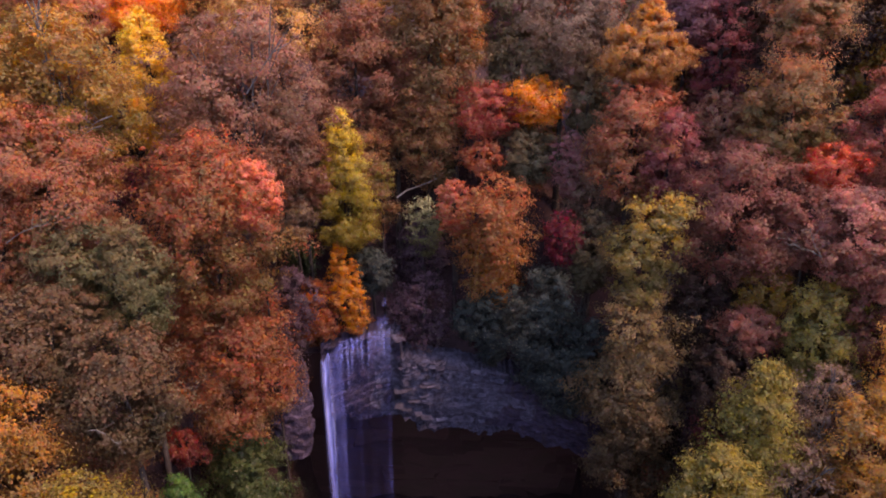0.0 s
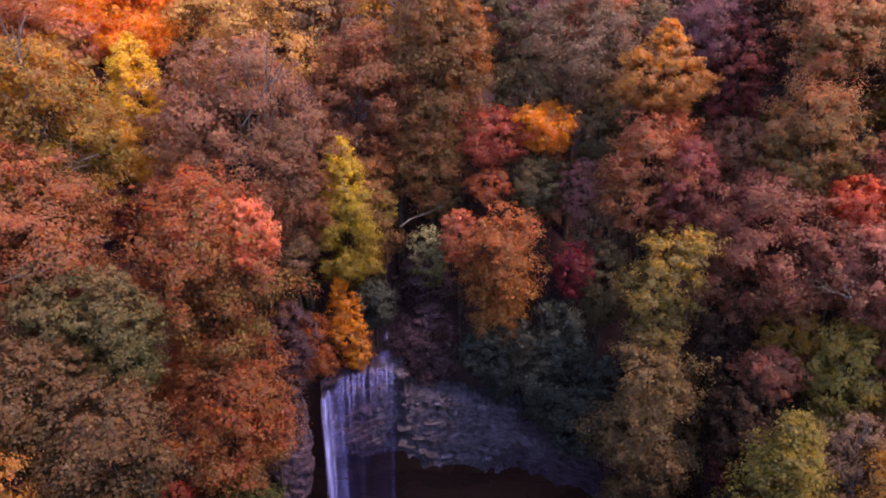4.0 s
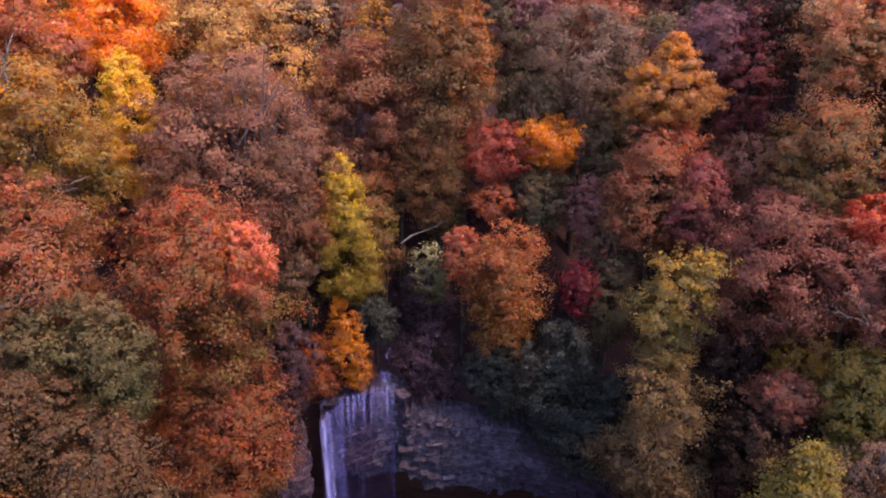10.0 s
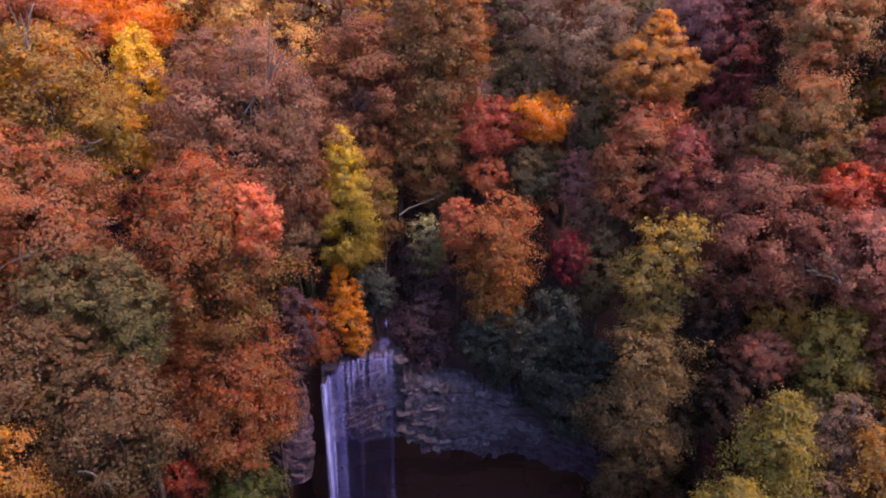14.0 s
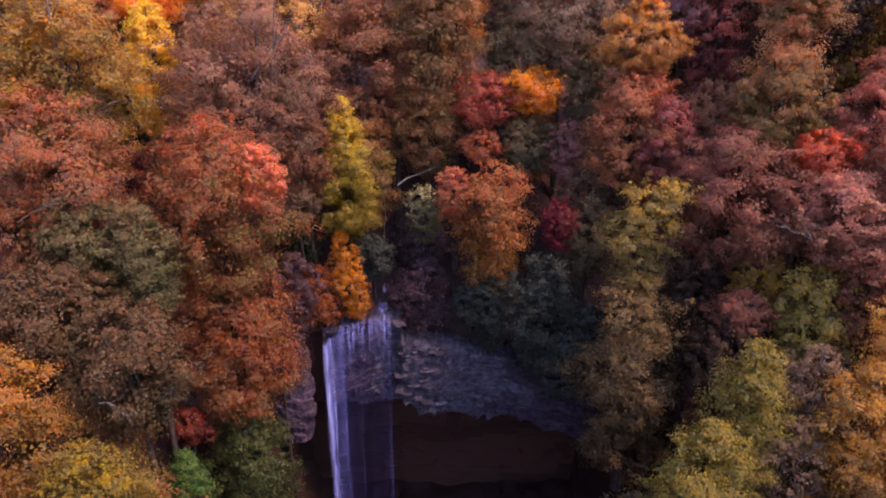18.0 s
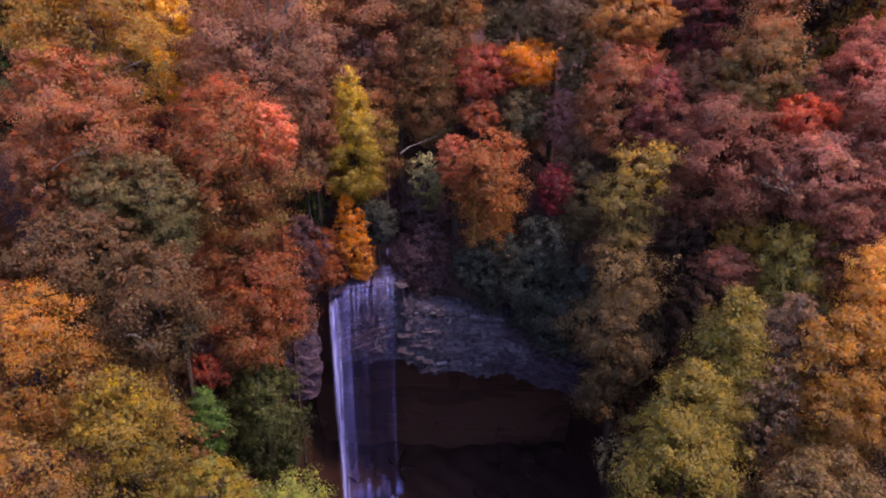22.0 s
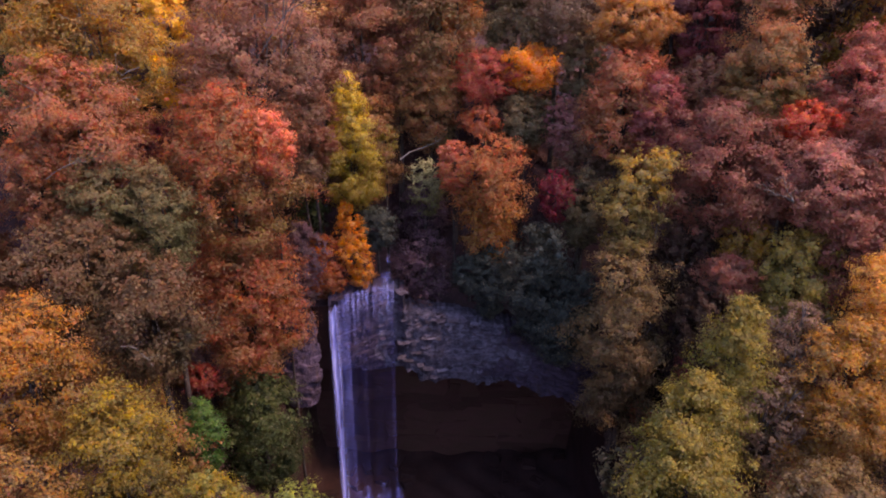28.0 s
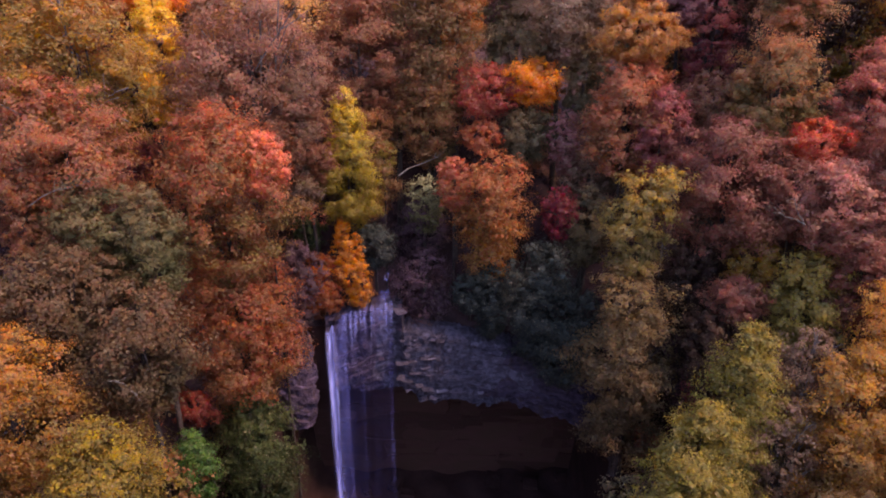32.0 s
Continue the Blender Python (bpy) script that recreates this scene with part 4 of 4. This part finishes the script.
face_me.polygons.foreach_set("material_index", ((face_x > 6.5) | (face_x < -6.5)).astype(np.int32))
part("rock_face", face_me, cliff, "weathered grey sandstone beds")
# broken plates along the top edge and the lip
for k in range(60):
    x = rng.uniform(-4.5, 8)
    z = crest(x) - rng.random() ** 2 * 1.2 if k % 3 else brow(x) + rng.uniform(0.1, 1.0)
    slab(x, face(x) - 0.1 + rng.uniform(-0.3, 0.3), z, rng.choice((0.3, 0.5, 1.0)) * rng.uniform(0.8, 1.2), 1.6, rng.uniform(0.05, 0.16), rng.uniform(-25, 25) - 1.8 * x, PALE_SLABS if k % 6 == 1 and x < 5 else SLABS if x < 6 else SHADED_SLABS, rng.uniform(-7, 7))
# thin ledges that catch the light
for level, x0, x1 in ((0.42, -7.5, 5.5), (0.2, -4.5, 6.5), (0.68, -4.0, 4.5)):
    x = x0
    while x < x1:
        wide = rng.uniform(0.3, 1.3)
        z = brow(x) + (crest(x) - brow(x)) * level + 0.25 * math.sin(x * 0.9 + level * 20) + rng.uniform(-0.1, 0.1)
        if rng.random() < 0.62:
            slab(x, face(x) + (0.75 if x < -4.6 else -0.3) + rng.uniform(-0.2, 0.2), z, wide, 1.6, rng.uniform(0.05, 0.11), rng.uniform(-14, 14) - 1.8 * x, PALE_SLABS if -2.5 < x < 5 and rng.random() < 0.45 else SLABS if -6 < x < 6 else SHADED_SLABS, rng.uniform(-5, 5))
        x += wide * rng.uniform(0.8, 1.5)
# the pillar beside the fall
pz = np.linspace(15.8, 26.4, 110)
pa = np.linspace(radians(150), radians(395), 90)


def pillar_point(a, z):
    """Beds that dip steeply, cut by joints."""
    wide = 2.3 * (0.55 + 0.45 * math.sin(math.pi * (0.18 + 0.64 * (z - 15.8) / 10.6)))
    lift = z + 0.42 * wide * math.cos(a) + 0.3 * rough(a * 1.5, 4, z * 0.3)
    bed = math.floor(lift / 0.75 + 0.5 * rough(1.7, lift * 0.4, 0))
    joint = math.floor(a * 2.2 + bed * 0.7)
    out = wide + 0.55 * rough(bed * 3.1, a * 0.8, 2) + 0.3 * rough(bed * 1.7, joint * 2.9, 6) + 0.2 * rough(a * 4, z * 1.4, 1) + 0.08 * rough(a * 11, z * 5, 3)
    return -15.3 + 0.9 * out * math.cos(a), 58.6 + 0.75 * out * math.sin(a), z + 0.1 * rough(a * 3, z, 8)


pillar_v = np.array([pillar_point(a, z) for z in pz for a in pa]) - np.array(off_c)
n = len(pa)
c = (np.arange(len(pz) - 1)[:, None] * n + np.arange(n - 1)[None, :]).ravel()
part("rock_pillar", mesh_of("rock_pillar", pillar_v, np.stack([c, c + 1, c + n + 1, c + n], axis=1), SHADED_ROCK), cliff, "fractured grey rock pillar beside the fall")

# back wall and fallen blocks in the hollow
z = 0.5
while z < 16.5:
    tall = rng.uniform(1.0, 2.6)
    x = -17.0
    while x < 18:
        wide = rng.uniform(4, 9)
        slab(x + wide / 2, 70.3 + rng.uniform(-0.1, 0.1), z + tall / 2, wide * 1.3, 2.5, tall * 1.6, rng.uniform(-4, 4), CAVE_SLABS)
        x += wide
    z += tall
for k in range(40):
    xm = rng.uniform(-14, 15)
    ym = rng.uniform(52, 68)
    boulder = new("boulder", rng.choice(WET_SHADE_SLABS))
    boulder.matrix_basis = Matrix.Translation((xm, ym, float(ground_z(xm, ym)) + 0.2)) @ pose(0, 0, 0, rng.uniform(-10, 10), rng.uniform(-8, 8), rng.uniform(0, 180)) @ Matrix.Diagonal((rng.uniform(0.8, 2.6), rng.uniform(0.8, 2.2), rng.uniform(0.5, 1.3), 1))
    tagged(boulder, "wet boulder fallen below the overhang, coloured dark for the shade there", "boulder", "boulders under the overhang")

# ---- water ----
waterfall = new("waterfall")
waterfall.location = (-8, 59, 0)
tagged(waterfall, "tall thin waterfall dropping from a rock lip in white strands", "waterfall")
rng = np.random.default_rng(9)


def ribbon(name, x0, x1, y, z0, z1, throw, material, label="", wave=0.1, across=10, z0b=0, taper=0.0, drift=0.0):
    """A thin sheet of falling water that curves out from the lip."""
    us, vs = np.linspace(0, 1, across), np.linspace(0, 1, 26)
    U, V = np.meshgrid(us, vs)
    X = x0 + (x1 - x0) * U + wave * np.sin(V * 9 + U * 7) * V * 0.5 - waterfall.location.x
    X = X + (x0 + x1) / 2 * taper * V - (X + waterfall.location.x) * taper * V
    X = X + drift * V
    Y = y - throw * np.sqrt(V) - wave * np.sin(U * 9 + x0) - 0.15 * np.cos(U * 3.1) - waterfall.location.y
    top = z0 + (z0b - z0) * U if z0b else z0
    Z = top - (top - z1) * V + 0.25 * np.sin(U * 11 + x0) * (1 - V)
    n = len(us)
    c = (np.arange(len(vs) - 1)[:, None] * n + np.arange(n - 1)[None, :]).ravel()
    quads = np.stack([c, c + 1, c + n + 1, c + n], axis=1)
    me = mesh_of(name, np.stack([X, Y, Z], axis=-1).reshape(-1, 3), quads, material, True)
    layer = me.uv_layers.new(name="across")
    layer.data.foreach_set("uv", np.stack([U, V], axis=-1).reshape(-1, 2)[quads.ravel()].astype(np.float32).ravel())
    part(name, me, waterfall, label)


ribbon("main_stream", -11.95, -10.75, 58.5, 26.5, 0.8, 1.4, CORE, "dense white stream", 0.06, 12, 27.6, 0.15, 0.35)
ribbon("main_stream", -11.2, -9.9, 58.8, 27.2, 0.8, 1.4, STREAM, "dense white stream", 0.08, 12, 28.4, 0.2, 0.3)
ribbon("main_stream", -10.3, -9.7, 59.0, 28.2, 0.8, 1.3, STREAM, "", 0.05, 6, 28.4, 0.1, 0.2)
ribbon("side_stream", -11.9, -8.2, 59.2, 27.0, 0.8, 1.2, SIDE, "thin spreading water beside the stream", 0.1, 16, 28.5)
ribbon("water_veil", -10.2, -5.3, 59.9, 28.2, 0.6, 0.9, VEIL, "thin see-through veil of water", 0.06, 30, 29.1)
ribbon("thread", -8.5, -8.15, 59.5, 28.5, 0.8, 1.0, THREAD, "", 0.04, 4)
ribbon("right_stream", -5.75, -5.2, 60.3, 29.1, 0.8, 1.0, VEIL_BRIGHT, "thin white stream", 0.04, 5)
ribbon("lip_curtain", -10.5, -5.2, 59.7, 28.3, 23.6, 0.5, CURTAIN, "thin water below the lip", 0.06, 30, 29.2)
for k in range(22):
    xs = -10.4 + 5.0 * k / 21 + rng.uniform(-0.2, 0.2)
    lip = 28.2 + 0.19 * (xs + 10.6) + rng.uniform(-0.35, 0.1)
    ribbon("strand", xs, xs + rng.uniform(0.08, 0.34), 59.45 + 0.2 * (xs + 10.6), lip, lip - rng.uniform(2.2, 4.6) - (4 if k % 9 == 4 else 0), 0.5, STRAND, "", 0.05, 5, 0, 0.5, rng.uniform(-0.1, 0.1))


def mound(name, x, y, z, sx, sy, sz, material, seed, parent):
    """A foamy or rounded heap of water."""
    bm = bmesh.new()
    bmesh.ops.create_icosphere(bm, subdivisions=3, radius=1.0)
    for v in bm.verts:
        v.co *= 1 + 0.6 * noise.noise(v.co * 1.8 + Vector((seed, 0, 0))) + 0.3 * noise.noise(v.co * 4 + Vector((0, seed, 0)))
    me = bpy.data.meshes.new(name)
    bm.to_mesh(me)
    bm.free()
    me.materials.append(material)
    ob = part(name, me, parent)
    ob.matrix_basis = Matrix.Translation(Vector((x, y, z)) - Vector(parent.location)) @ Matrix.Diagonal((sx, sy, sz, 1))
    return ob


for k in range(9):
    mound("splash", -11.0 + 0.7 * k + rng.uniform(-0.25, 0.25), 57.2 + 0.28 * k + rng.uniform(-0.4, 0.4), 0.6, rng.uniform(0.2, 0.4), 0.4, rng.uniform(0.3, 0.7) if k in (2, 3, 7) else 0.2, FOAM, k, waterfall)
for k in range(16):
    xs = rng.uniform(-11.5, -5.4)
    ribbon("spray", xs, xs + rng.uniform(0.3, 0.9), 58.3 + 0.25 * (xs + 11.5), rng.uniform(1.6, 4.2), 0.6, 0.5, SPRAY, "", 0.1, 5, 0, -0.4, rng.uniform(-0.2, 0.2))
ribbon("upper_cascade", -6.7, -5.5, 62.3, 29.5, 28.8, 1.1, STREAM, "", 0.05, 6)
ribbon("upper_cascade", -6.2, -5.6, 63.6, 31.0, 30.4, 0.8, STREAM, "", 0.05, 5)

pool_me = bpy.data.meshes.new("pool")
bm = bmesh.new()
ring = [bm.verts.new((-8.5 + (6 + 0.9 * math.sin(3 * a)) * math.cos(a), 55.5 + (4.5 + 0.7 * math.sin(5 * a)) * math.sin(a), 0.75)) for a in [2 * math.pi * k / 40 for k in range(40)]]
bm.faces.new(ring)
bm.to_mesh(pool_me)
bm.free()
pool_me.materials.append(POOL)
tagged(new("water", pool_me), "dark plunge pool below the waterfall", "pool", kind="structure")


# ---- fallen logs and dead trees ----
def dead_log(points, girth, label, twig=4, seed=1):
    r = np.random.default_rng(seed)
    thing = new("fallen_log")
    thing.location = points[0]
    tagged(thing, label, "log")
    base = Vector(points[0])
    path = [Vector(p) - base for p in points]
    part("log_stem", mesh_of("log_stem", *tube(path, [girth * (1 - 0.6 * i / (len(path) - 1)) for i in range(len(path))], 8), GREY_BARK, True), thing)
    for k in range(twig):
        a = path[0].lerp(path[-1], r.uniform(0.3, 1))
        b = a + Vector((r.normal() * 0.8, r.normal() * 0.5, r.uniform(0.3, 1.2)))
        part("branch", mesh_of("branch", *tube([a, a.lerp(b, 0.5), b], [girth * 0.4, girth * 0.25, 0.015], 5), GREY_BARK, True), thing)



def dead_tree(x, y, top, label, spread, seed):
    """A bare standing tree with a fan of grey branches; top: height of its tip."""
    r = np.random.default_rng(seed)
    base = float(hillside(np.array(x), np.array(y))) - 0.2
    thing = new("dead_tree")
    thing.location = (x, y, base)
    tagged(thing, label, "tree", "bare dead trees")
    tall = top - base
    stem = [Vector((0.15 * math.sin(k), 0.1 * math.cos(2 * k), tall * k / 4)) for k in range(5)]
    part("trunk", mesh_of("trunk", *tube(stem, [0.16, 0.14, 0.11, 0.08, 0.03], 7), GREY_BARK, True), thing)
    for k in range(9):
        a = stem[2].lerp(stem[4], r.uniform(0, 0.8))
        tip = a + Vector((r.normal() * spread, -abs(r.normal()) * spread * 0.6, r.uniform(0.6, 1.6) * spread))
        twigs = [tube([a, a.lerp(tip, 0.5) + Vector((r.normal() * 0.2, 0, 0.15)), tip], [0.07, 0.05, 0.015], 5)]
        for j in range(4):
            c = a.lerp(tip, r.uniform(0.3, 0.9))
            twigs.append(tube([c, c + Vector((r.normal() * 0.5, r.normal() * 0.3, r.uniform(0.2, 0.8))) * spread], [0.035, 0.012], 4))
        part("branch", mesh_of("branch", *joined(twigs), GREY_BARK, True), thing)


dead_log([(-4.6, 66.4, 40.7), (-3.6, 66.3, 41.5), (-2.2, 66.7, 41.9), (-0.6, 67.0, 42.5)], 0.1, "pale dead log lying across the ravine", 5, 4)
dead_tree(20.4, 57.2, 44.6, "bare grey snag standing beside a leaning gold tree", 0.8, 1)
dead_tree(28.2, 44.3, 33.8, "bare grey dead tree with a fan of fine branches", 1.7, 2)
